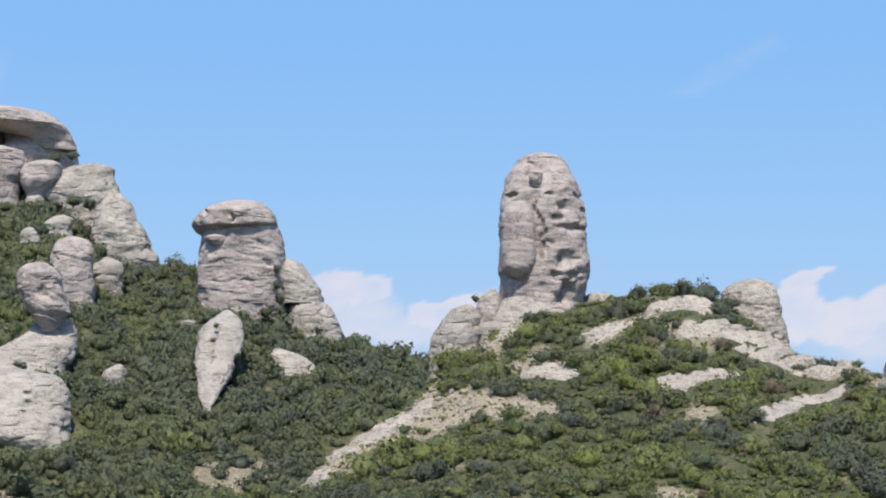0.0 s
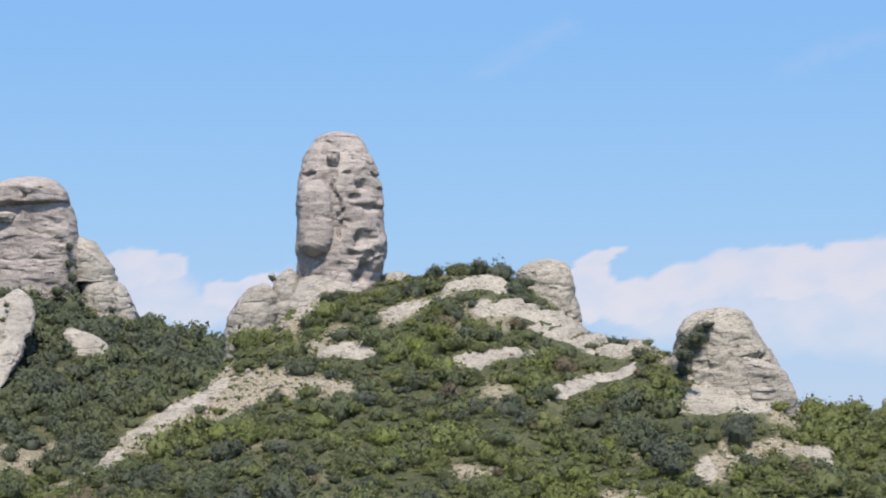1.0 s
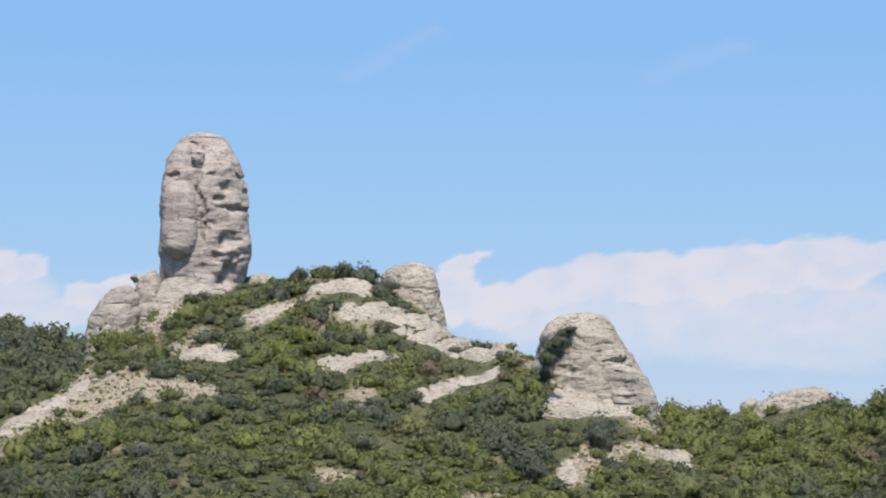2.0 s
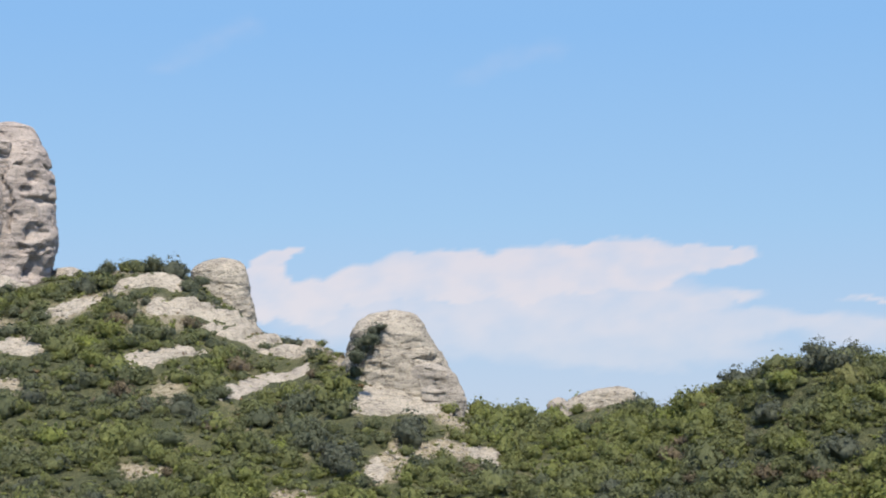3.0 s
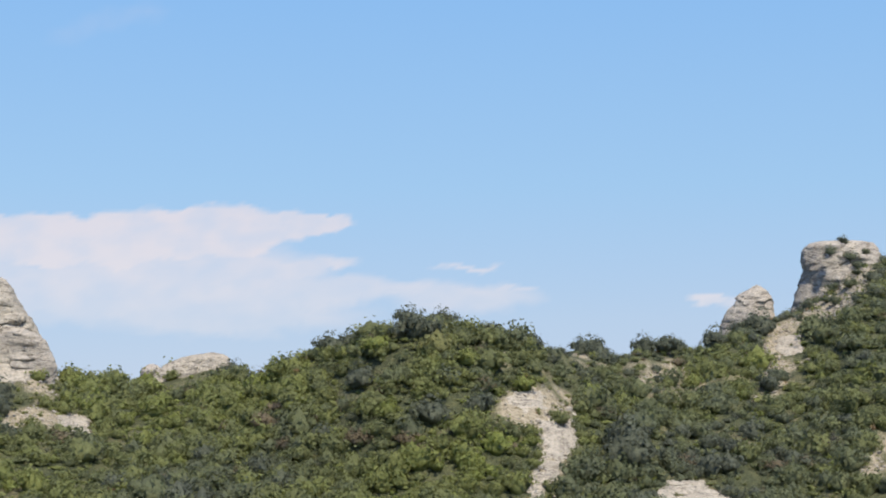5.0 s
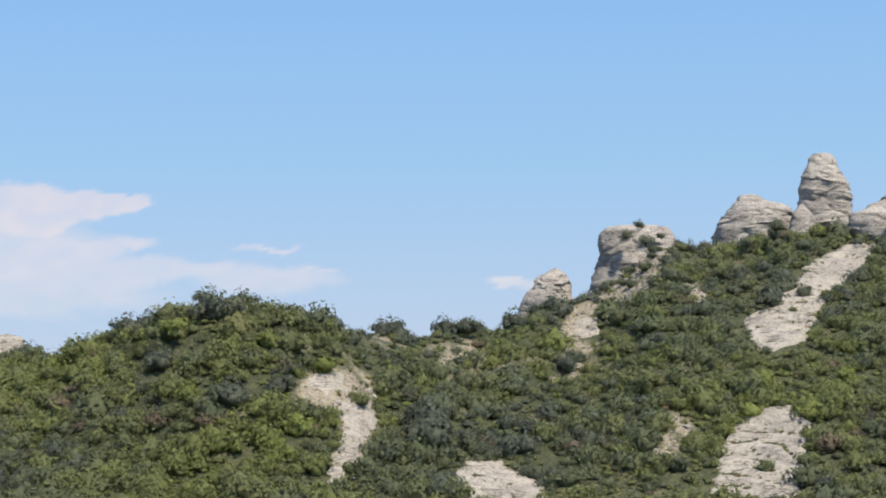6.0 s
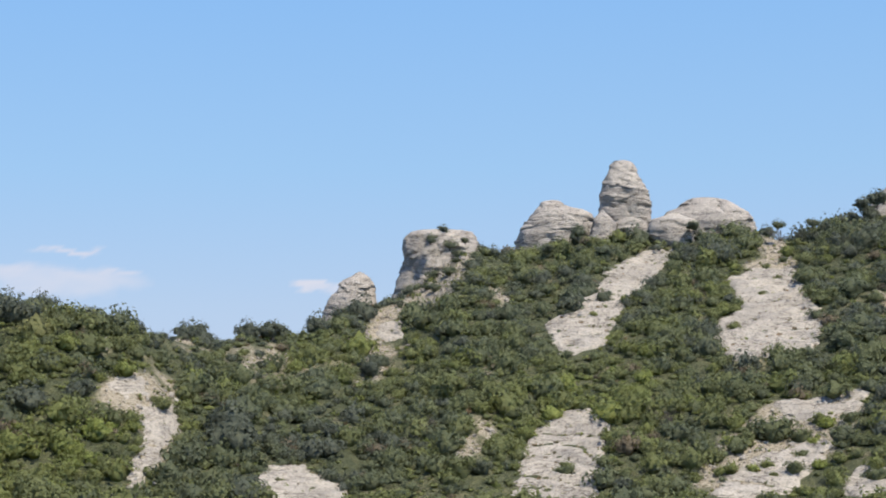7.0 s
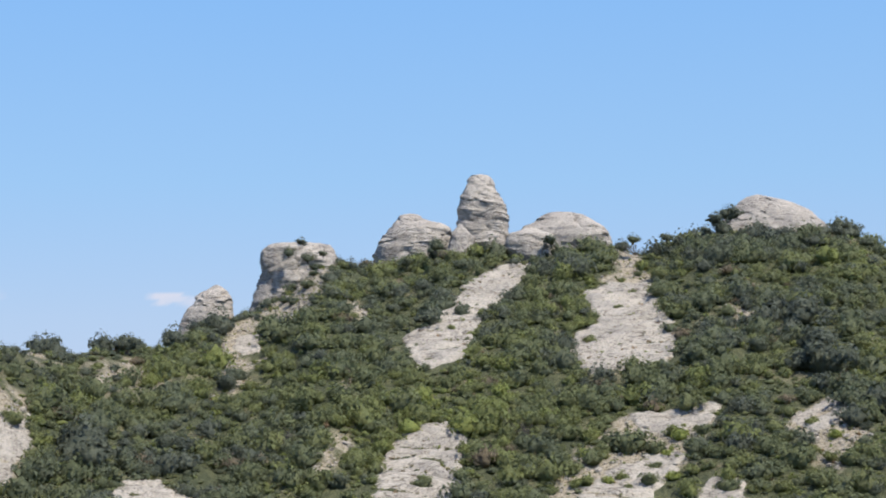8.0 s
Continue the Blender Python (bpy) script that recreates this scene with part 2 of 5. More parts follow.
# bare strips of stony soil between the shrubs, as outlines on the plan
BARE = [
    [(-21.6, 246.6), (-19.9, 325.6), (-10.1, 343.6), (-1.1, 277.2), (5.8, 271.4), (6.5, 263.2), (1.4, 257.2), (-9.8, 254.1), (-15.3, 250.8), (-16.9, 240.4)],
    [(-41.2, 294.6), (-35.3, 307.7), (-33.2, 307.0), (-37.6, 295.9)],
    [(1.5, 276.2), (10.0, 267.3), (17.1, 258.2), (16.3, 252.2), (5.6, 260.9)],
    [(5.4, 295.2), (10.2, 298.8), (14.8, 295.1), (10.9, 292.5), (6.1, 285.9), (-2.7, 374.5), (-4.6, 382.0)],
    [(6.0, 282.2), (19.2, 276.6), (20.4, 269.7), (11.9, 271.0)],
    [(21.6, 284.7), (30.3, 289.7), (36.2, 285.0), (29.5, 282.0), (23.9, 280.0)],
    [(57.9, 276.0), (61.9, 270.3), (65.0, 259.5), (64.5, 257.5), (60.9, 266.1)],
    [(61.8, 229.3), (71.6, 235.6), (81.1, 236.8), (73.6, 229.2), (65.1, 224.3), (59.1, 219.2), (57.7, 222.4)],
    [(75.5, 248.5), (78.8, 242.8), (75.4, 237.3), (72.4, 241.1)],
    [(61.4, 264.5), (64.6, 259.8), (67.7, 258.3), (62.2, 253.5)],
    [(41.2, 216.1), (46.4, 220.7), (49.9, 217.3), (47.9, 211.4), (42.0, 212.6)],
    [(27.1, 228.9), (32.5, 227.2), (32.0, 223.7), (27.4, 225.1)],
    [(123.5, 200.5), (127.1, 200.6), (123.6, 197.8), (122.1, 199.0)],
    [(123.0, 195.6), (127.6, 194.7), (136.5, 198.6), (133.5, 193.1), (126.4, 185.5), (119.3, 180.1), (115.9, 181.1), (123.1, 186.8), (120.0, 189.7)],
    [(150.4, 203.4), (165.3, 212.2), (161.8, 207.9), (150.7, 201.3)],
    [(144.4, 212.6), (154.5, 211.6), (154.2, 211.8), (142.9, 209.1)],
    [(202.2, 224.4), (190.2, 216.6), (183.7, 214.6), (182.4, 205.1), (169.1, 197.5), (161.9, 192.8), (171.0, 200.5), (181.2, 214.4), (193.6, 221.9)],
    [(212.0, 223.5), (215.5, 222.9), (201.4, 212.4), (193.8, 209.7), (197.3, 220.4), (202.8, 226.5)],
    [(256.8, 192.1), (257.6, 186.4), (243.6, 174.7), (240.6, 176.6), (231.3, 179.0), (244.2, 184.0)],
    [(176.5, 140.8), (193.6, 146.4), (199.8, 139.6), (203.5, 133.8), (194.1, 132.1), (185.0, 129.4), (174.0, 130.1), (168.9, 136.6)],
    [(204.3, 125.5), (215.1, 124.9), (204.3, 113.1), (192.2, 109.7), (193.9, 114.6), (201.2, 120.4)],
    [(235.4, 155.3), (235.4, 150.2), (226.7, 144.7), (226.5, 146.5)],
    [(158.5, 166.3), (165.6, 168.9), (157.1, 162.8), (154.3, 163.0)],
    [(205.4, 207.2), (206.2, 206.0), (199.5, 200.0), (197.9, 199.9)],
    [(179.5, 183.5), (184.3, 184.8), (178.2, 179.9), (176.8, 180.6)],
    [(153.6, 205.1), (164.2, 211.8), (160.5, 207.7), (153.3, 203.5)],
    [(149.2, 201.8), (164.2, 211.8), (161.7, 208.0), (149.5, 200.4)],
    [(122.9, 198.5), (126.9, 200.7), (126.6, 199.2), (122.7, 197.5)],
    [(165.9, 197.6), (172.7, 199.0), (169.7, 195.0), (162.6, 192.5)],
    [(157.8, 166.6), (166.4, 170.2), (163.5, 166.7), (155.2, 162.9)],
    [(200.6, 203.1), (209.2, 209.4), (201.5, 200.8), (197.6, 199.1)],
    [(182.8, 214.1), (196.9, 220.4), (191.8, 216.1), (180.5, 208.8)],
]


# a dry grassy slope with few shrubs
DRY_SLOPE = [(142.3, 208.0), (155.5, 209.7), (168.1, 206.1), (156.1, 198.5), (144.7, 196.5), (146.0, 203.6)]


def inside(poly, x, y):
    """Which of the points x, y lie within the outline."""
    hit = np.zeros(np.shape(x), bool)
    for (ax, ay), (bx, by) in zip(poly, poly[1:] + poly[:1]):
        cut = (ay > y) != (by > y)
        hit ^= cut & (x < (bx - ax) * (y - ay) / (by - ay + 1e-9) + ax)
    return hit


def wobble(x, y, k=1.0):
    return k * np.sin(x * 1.1 + 2 * np.sin(y * 0.7)), k * np.sin(y * 1.3 + 2 * np.sin(x * 0.6))


def bare_at(x, y):
    wx, wy = wobble(x, y, 0.8)
    out = np.zeros(np.shape(x), bool)
    for p in BARE:
        out |= inside(p, x + wx, y + wy)
    return out


def thin_dry(x, y):
    """Drier ground with few shrubs."""
    return np.sin(x * 0.16 + 1.7 * np.sin(y * 0.11)) * np.sin(y * 0.14 - x * 0.06)


def build_ground():
    bears = np.concatenate([np.arange(-180, -18, 4.0), np.arange(-18, 66, 0.3), np.arange(66, 180, 4.0)])
    dists = np.concatenate([[0.5], np.arange(5, 190, 8.0), np.arange(190, 460, 1.6), 460 * 1.12 ** np.arange(0, 22)])
    b, r = np.meshgrid(np.radians(bears), dists, indexing="ij")
    x, y = r * np.sin(b), r * np.cos(b)
    z = ground(x, y)
    nb, nr = b.shape
    i, j = np.meshgrid(np.arange(nb), np.arange(nr - 1), indexing="ij")
    k = (i + 1) % nb
    p, q, s, t = i * nr + j, i * nr + j + 1, k * nr + j + 1, k * nr + j
    tris = np.concatenate([np.stack([p, q, s], -1).reshape(-1, 3), np.stack([p, s, t], -1).reshape(-1, 3)])
    tris = np.concatenate([tris, np.array([[0, a * nr, ((a + 1) % nb) * nr] for a in range(1, nb - 1)])])
    me = tri_mesh("ground", np.stack([x, y, z], -1).reshape(-1, 3), tris[:, ::-1], SOIL, smooth=True)
    bare = bare_at(x, y).astype(np.float32)
    dry = np.clip((thin_dry(x, y) - 0.3) * 3, 0, 0.7) * (np.degrees(b) < 9) * (np.hypot(x, y) < 320) * (np.hypot(x, y) > 240)
    bare = np.maximum(np.maximum(bare, dry), 0.45 * inside(DRY_SLOPE, x, y)).astype(np.float32)
    me.attributes.new("bare", "FLOAT", "POINT").data.foreach_set("value", bare.ravel())
    return tagged(new("ground", me), "stony hillside soil with dry grass between shrubs", "ground", kind="structure")


build_ground()


# ---- rocks ----
def smooth_rows(rows, z):
    """Left and right edges at the heights z, eased between the rows (top row first)."""
    zs = np.array([r[0] for r in rows])[::-1]
    res = []
    for k in (1, 2):
        v = np.array([r[k] for r in rows])[::-1]
        g = np.diff(v) / np.diff(zs)
        m = np.concatenate([g[:1], np.where(g[1:] * g[:-1] > 0, 2 * g[1:] * g[:-1] / (g[1:] + g[:-1] + 1e-12), 0), g[-1:]])
        i = np.clip(np.searchsorted(zs, z) - 1, 0, len(zs) - 2)
        h = zs[i + 1] - zs[i]
        t = np.clip((z - zs[i]) / h, 0, 1)
        res.append((2 * t**3 - 3 * t**2 + 1) * v[i] + (t**3 - 2 * t**2 + t) * h * m[i] + (3 * t**2 - 2 * t**3) * v[i + 1] + (t**3 - t**2) * h * m[i + 1])
    return res


FOOT = []  # footprints, kept free of shrubs


def bedding(level, q, edge):
    """How far each bed stands out: one reach along a bed, a sharp edge and a narrow notch between two."""
    k = math.floor(level)
    f = level - k
    here = noise.noise(Vector((k * 5.37, q.x * 0.13, q.y * 0.13)))
    if f < edge:
        below = noise.noise(Vector(((k - 1) * 5.37, q.x * 0.13, q.y * 0.13)))
        return below + (here - below) * f / edge - 0.28 * math.sin(math.pi * f / edge)
    return here


def boulder_mesh(x, y, depth, rows, beds=0.3, lumps=0.5, joints=0.5, seed=0, pits=(), grooves=(), sunk=None, mat=None, step=0.22, square=2.5, pocks=0.0, pock_from=-99.0, tilt=0.08, lean=0.0):
    """A bedded rock: a stack of rounded sections between a left and a right edge (metres from its middle line, seen
    from the valley), weathered by bedding ledges, lumps, pits (side, height, width, tallness, depth) and upright grooves (side, top, foot, depth)."""
    rng = random.Random(seed)
    sunk = max(3.0, 1.3 * depth) if sunk is None else sunk
    off = Vector((rng.uniform(-50, 50), rng.uniform(-50, 50), rng.uniform(-50, 50)))
    far = math.hypot(x, y)
    back, side = Vector((x / far, y / far, 0)), Vector((y / far, -x / far, 0))
    zt, zb = rows[0][0], rows[-1][0]
    w = max(r[2] - r[1] for r in rows)
    step = max(step, (zt - zb) / 130)
    n = max(8, int((zt - zb + sunk) / step))
    zs = np.linspace(zb - sunk, zt, n)
    seg = int(min(150, max(28, 2.9 * w / step * 0.55)))
    verts, faces = [], []
    w0 = rows[0][2] - rows[0][1]
    dome = min(0.3 * w0, 0.5 * (zt - rows[1][0]) + 0.12 * w0)
    crown = [(zt - dome * (1 - math.sin(f)), math.cos(f)) for f in np.linspace(0, 1.5, 7)[1:]]
    zs = np.concatenate([zs[zs < zt - dome], [c[0] for c in crown]])
    lo, hi = smooth_rows(rows, np.clip(zs, zb, zt))
    n = len(zs)
    for a in range(n):
        c, h = (lo[a] + hi[a]) / 2, max((hi[a] - lo[a]) / 2, 0.05)
        h *= crown[a - n + len(crown)][1] if a >= n - len(crown) else 1.0
        dep = depth * min(1.0, 1.12 * h / (w / 2)) ** 1.1
        for s in range(seg):
            u = 2 * math.pi * s / seg
            cu, su = math.cos(u), math.sin(u)
            k = (abs(cu) ** square + abs(su) ** square) ** (-1 / square)
            px, py, pz = c + h * k * cu, dep * k * su, zs[a]
            q = Vector((px, py, pz)) + off
            warp = noise.noise(q * 0.09) * 3.0
            bed = noise.noise(Vector((q.x * 0.05, q.y * 0.05, pz * 1.05 + warp + off.z)))
            bed2 = noise.noise(Vector((q.x * 0.12, q.y * 0.12, pz * 2.6 + warp * 2 + off.z)))
            torn = min(1.0, max(0.0, 0.4 + 2.4 * noise.noise(q * 0.24 + Vector((3, 8, 1)))))
            thick = (pz + tilt * px) * 0.46 + 0.4 * warp + 0.5 * bed + 0.3 * noise.noise(q * 0.2)
            thin = (pz + tilt * px) * 1.5 + warp + 0.6 * noise.noise(q * 0.3)
            ledge = beds * torn * (2.3 * bedding(thick, q, 0.12) + 1.1 * bedding(thin, q, 0.25)) + 0.25 * beds * (bed + bed2)
            lump = lumps * (noise.noise(q * 0.22) + 0.5 * noise.noise(q * 0.55)) + 0.16 * noise.noise(q * 1.4) + 0.09 * noise.noise(q * 3.1)
            near = noise.voronoi(Vector((q.x * 0.16 + 0.5 * noise.noise(q * 0.3), q.y * 0.16, q.z * 0.30 + 0.4 * noise.noise(q * 0.25))))[0]
            joint = max(0.0, 0.10 - (near[1] - near[0])) * 10
            d = ledge + lump + joints * (0.8 * (0.5 - near[0]) - 0.55 * joint * joint)
            if pocks and px > pock_from:
                hollow = noise.noise(Vector((q.x * 0.42, q.y * 0.42, q.z * 0.62))) + 0.45 * noise.noise(q * 1.15)
                d -= pocks * min(1.0, max(0.0, hollow - 0.16) * 4.5) * min(1.0, px - pock_from)
            if su < 0.35:
                wx, wz = 0.9 * noise.noise(q * 0.7), 0.6 * noise.noise(q * 0.8 + Vector((5, 5, 5)))
                for gx, gz, gw, gh, gd in pits:
                    e = ((px + wx - gx) / gw) ** 2 + ((pz + wz - gz) / gh) ** 2
                    if e < 4:
                        d -= gd * math.exp(-e**2)
                for gx, g1, g0, gd in grooves:
                    if g0 < pz < g1:
                        e = (px - gx - 0.5 * math.sin(pz * 0.5) + wx) / 0.35
                        d -= gd * math.exp(-e * e) * min(1, (g1 - pz) * 0.7, (pz - g0) * 0.7)
            rad = math.hypot(px - c, py) + 1e-6
            fade = min(1.0, h / 1.2)
            nx, ny = (px - c) / rad, py / rad
            px, py = px + nx * d * fade, py + ny * d * fade
            pz += 0.25 * lumps * noise.noise(q * 0.4 + Vector((9, 3, 7))) + (0.15 * noise.noise(q * 1.1) if a == n - 1 else 0)
            p = Vector((x, y, 0)) + side * px + back * (py + lean * (zs[a] - zb))
            verts.append((p.x, p.y, pz))
    for a in range(n - 1):
        for s in range(seg):
            t = (s + 1) % seg
            faces.append((a * seg + s, a * seg + t, (a + 1) * seg + t, (a + 1) * seg + s))
    faces.append(tuple((n - 1) * seg + s for s in range(seg)))
    FOOT.append((x, y, side.x, side.y, rows[-1][1], rows[-1][2], depth))
    me = mesh_from("rock", verts, faces, mat or ROCK, smooth=True)
    me.set_sharp_from_angle(angle=radians(38))
    return me


def rock(x, y, depth, rows, name="boulder", label="rounded pale conglomerate boulder on the scrubby hillside", category="rock", group="", **k):
    return tagged(new(name, boulder_mesh(x, y, depth, rows, **k)), label, category, group)


def block(x, y, depth, rows, parent=None, name="block", label="", **k):
    return part(name, boulder_mesh(x, y, depth, rows, **k), parent, label)


def formation(name, x, y, label, category="rock"):
    e = new(name)
    e.location = (0, 0, 0)
    return tagged(e, label, category)


# the great standing pinnacle
pinnacle = formation("rock_pinnacle", 0, 0, "tall blunt conglomerate rock pinnacle pitted with dark hollows on the ridge")
block(17.5, 308.5, 6.6, [(56.7, -0.7, 0.8), (56.5, -1.4, 1.5), (56.0, -3.4, 3.2), (54.2, -5.1, 4.3), (50.9, -6.6, 6.2), (47.7, -7.5, 7.1), (43.7, -7.7, 7.7), (39.7, -7.6, 7.9), (35.7, -7.5, 8.2), (33.2, -7.5, 8.0), (31.2, -7.3, 7.7), (27.7, -6.9, 6.9)], pinnacle, "shaft", seed=3, beds=0.1, lumps=0.4, joints=0.3, square=2.3, pocks=0.14, pock_from=0.4, mat=ROCK_GREY, step=0.24,
      pits=[(5.6, 31.2, 2.2, 1.6, 2.0), (3.4, 30.4, 1.8, 1.2, 1.4), (3.8, 46.4, 1.4, 0.8, 1.2), (1.2, 48.5, 0.7, 0.4, 0.8), (5.2, 42.7, 1.3, 0.7, 1.1), (3.3, 42.7, 0.7, 0.5, 0.8), (2.5, 44.2, 1.0, 0.4, 0.7), (6.6, 48.5, 0.6, 0.4, 0.8), (4.3, 37.2, 1.6, 1.2, 1.1), (2.5, 34.2, 0.9, 0.9, 1.2), (5.7, 34.4, 1.1, 0.7, 1.1), (1.8, 39.9, 0.7, 0.5, 0.7), (-5.6, 48.4, 1.1, 0.5, 0.9), (7.0, 45.9, 0.7, 0.4, 0.7), (4.5, 32.7, 1.4, 1.2, 1.2), (2.8, 36.7, 0.8, 1.0, 0.8), (7.0, 42.9, 0.8, 0.4, 0.8), (0.0, 31.9, 2.0, 1.0, 0.6), (6.7, 33.2, 0.8, 0.8, 0.9)], grooves=[(-0.5, 49, 36, 1.0), (-2.5, 56, 50, 0.4)])
block(13.25, 304.0, 3.6, [(47.5, -0.5, 0.7), (47.3, -1.0, 1.2), (46.6, -2.4, 2.2), (43.4, -3.2, 3.1), (39.0, -3.3, 3.2), (36.0, -3.1, 2.7), (34.6, -2.4, 2.0), (33.9, -1.1, 1.1)], pinnacle, "shell", "smooth bulging rock shell", seed=5, beds=0.12, lumps=0.12, joints=0.1, sunk=0.2, mat=ROCK_GREY)
block(15.5, 304.6, 5.4, [(34.8, -0.9, 0.2), (33.6, -1.9, 0.9), (32.0, -3.7, 2.4), (30.5, -5.0, 4.2), (28.5, -6.2, 6.0), (24.9, -7.6, 7.6)], pinnacle, "pedestal", "paler sloping rock foot", seed=6, beds=0.1, lumps=0.25, joints=0.2, square=2.0, lean=0.3)
block(17.1, 308.5, 3.7, [(56.8, -0.4, 0.6), (56.6, -1.2, 1.3), (56.1, -2.5, 2.6), (55.5, -3.6, 3.7), (55.0, -4.1, 4.1)], pinnacle, "cap", seed=7, beds=0.1, lumps=0.15, sunk=0.3, mat=ROCK_GREY)
block(16.1, 302.6, 1.3, [(52.6, -0.4, 0.4), (52.4, -0.7, 0.7), (51.8, -1.3, 1.1), (50.8, -1.1, 0.9), (50.0, -0.5, 0.5)], pinnacle, "knob", seed=8, beds=0.15, lumps=0.15, sunk=0.2, mat=ROCK_GREY)
rock(2.1, 306.0, 4, [(29.6, 1.5, 2.7), (29.3, 1.0, 3.1), (28.6, -1.0, 4.2), (26.4, -2.5, 4.6), (23.5, -3.8, 4.6), (21.3, -4.4, 4.4)], label="low rounded rock shoulder beside the pinnacle foot", seed=11, beds=0.2)
rock(7.8, 306.9, 3, [(32.4, 0.6, 1.3), (31.9, 0.3, 1.6), (30.9, -1.3, 2.2), (27.5, -2.1, 2.4), (24.1, -2.5, 2.5)], label="upright rock block leaning on the pinnacle foot", seed=12, beds=0.2)

# the mushroom-headed tower and its flanks
tower = formation("rock_tower", 0, 0, "broad conglomerate tower with an overhanging mushroom cap")
block(-45.5, 397.4, 9, [(56.5, -3.7, 3.3), (56.2, -6.5, 6.2), (55.4, -8.3, 7.8), (52.8, -9.2, 9.0), (49.0, -9.6, 9.8), (43.8, -9.8, 10.3), (38.7, -9.7, 10.1), (34.9, -9.2, 9.6), (28.5, -8.2, 8.2)], tower, "stem", seed=21, beds=0.22, lumps=0.4, joints=0.25, mat=ROCK_GREY, pits=[(6.0, 46.0, 0.9, 0.9, 0.8), (2.0, 42.0, 1.6, 0.4, 0.5)])
block(-52.0, 395.6, 10, [(61.1, 5.5, 8.1), (61.0, 4.5, 8.5), (60.6, 2.4, 9.9), (59.8, 0.1, 11.6), (58.5, -2.4, 13.0), (56.9, -4.0, 14.4), (55.5, -4.5, 14.7), (54.2, -3.8, 11.9), (53.1, -2.5, 4.3), (52.5, -1.8, 1.8)], tower, "cap", "overhanging rounded cap rock", seed=22, beds=0.3, lumps=0.59, joints=0.36, sunk=0.2, mat=ROCK_GREY, grooves=[(-1.5, 62, 55, 1.0), (4.0, 59, 54, 1.0)])
block(-50.0, 389.8, 2.4, [(52.6, -1.3, 0.4), (52.3, -2.0, 1.1), (51.6, -3.0, 2.2), (50.2, -1.7, 1.7)], tower, "ledge", seed=23, beds=0.1, lumps=0.15, sunk=0.1, mat=ROCK_GREY)
block(-32.0, 398.7, 6, [(48.9, -4.6, -3.6), (48.3, -5.1, -3.1), (46.9, -5.5, -0.2), (44.0, -5.7, 2.1), (41.2, -5.5, 4.2), (39.3, -4.8, 4.8)], tower, "shoulder", seed=24, beds=0.3, lumps=0.3, sunk=1.6)
block(-28.3, 398.0, 6.5, [(39.1, -4.4, -0.7), (38.4, -5.9, 0.8), (36.9, -6.5, 3.1), (33.7, -6.6, 4.8), (30.9, -6.5, 6.1), (28.4, -6.2, 6.2)], tower, "buttress", seed=25, beds=0.3, lumps=0.3, grooves=[(1.0, 39, 31, 0.6)])
rock(-44.2, 334.8, 3.5, [(33.0, 2.9, 4.3), (32.0, 1.5, 5.3), (29.9, -0.6, 6.3), (27.5, -2.0, 6.7), (24.5, -2.5, 6.3), (21.6, -2.8, 4.9), (19.1, -2.1, 4.6), (16.7, -1.6, 3.4), (14.2, -1.6, 2.0), (12.6, -1.4, 1.0)], name="rock_rib", label="pale rock rib running down below the mushroom tower", lean=1.2, seed=26, beds=0.2, lumps=0.52, joints=0.45, mat=ROCK, grooves=[(0.8, 31, 20, 1.0)])
rock(-29.8, 362.9, 2.5, [(25.8, -4.6, -2.9), (25.4, -5.3, -2.2), (24.4, -5.7, 0.7), (22.3, -4.7, 3.1), (19.9, -3.5, 3.6), (18.1, -2.9, 2.9)], label="low pale rock outcrop among dark shrubs", lean=0.6, seed=27, beds=0.3, lumps=0.52, joints=0.45)
rock(-63.2, 341.4, 1.8, [(20.9, 0.2, 1.3), (20.4, -0.8, 2.2), (19.2, -2.0, 2.6), (17.8, -2.3, 2.4), (16.2, -2.1, 2.0)], label="small pale boulder among dark shrubs", seed=28, beds=0.1, lumps=0.5, joints=0.45)
rock(-54.3, 378.5, 1.6, [(32.5, -0.9, 0.8), (32.3, -1.5, 1.4), (31.8, -2.2, 2.0), (30.3, -1.8, 1.8)], label="small pale boulder among dark shrubs", seed=29, beds=0.1, lumps=0.5, joints=0.45)

# the stepped massif
massif = formation("rock_massif", 0, 0, "stepped grey conglomerate massif with a dark overhang above scrub")
block(-112.5, 449.1, 12, [(92.9, -7.2, 0.1), (92.6, -10.2, 3.2), (91.8, -14.7, 8.1), (90.2, -17.4, 11.9), (87.3, -18.7, 15.2), (83.8, -18.6, 17.3), (78.9, -18.4, 18.1), (72.3, -18.1, 18.5)], massif, "crown", seed=31, sunk=18.0, beds=0.25, lumps=0.65, mat=ROCK_GREY, pits=[(0.7, 85.7, 6.8, 3.0, 9.0), (-5.3, 83.9, 5.9, 3.6, 9.0), (9.2, 86.7, 2.4, 1.2, 4.0)])
block(-114.8, 438.2, 7.5, [(91.4, -9.0, -2.0), (91.1, -11.5, 3.0), (90.4, -12.4, 8.5), (89.2, -12.6, 13.5), (87.6, -12.2, 17.4), (86.0, -3.0, 19.8), (84.0, 8.5, 21.2), (81.0, 13.5, 22.0)], massif, "brow", "overhanging rock roof", seed=43, beds=0.2, lumps=0.52, sunk=0.3, mat=ROCK_GREY)
block(-110.6, 432.1, 5, [(80.2, -2.0, 1.1), (79.6, -3.2, 2.4), (78.5, -5.4, 6.5), (75.4, -5.9, 7.7), (70.4, -5.7, 5.8)], massif, "lower_block", seed=32, sunk=9.0, beds=0.2, lumps=0.5, mat=ROCK_GREY)
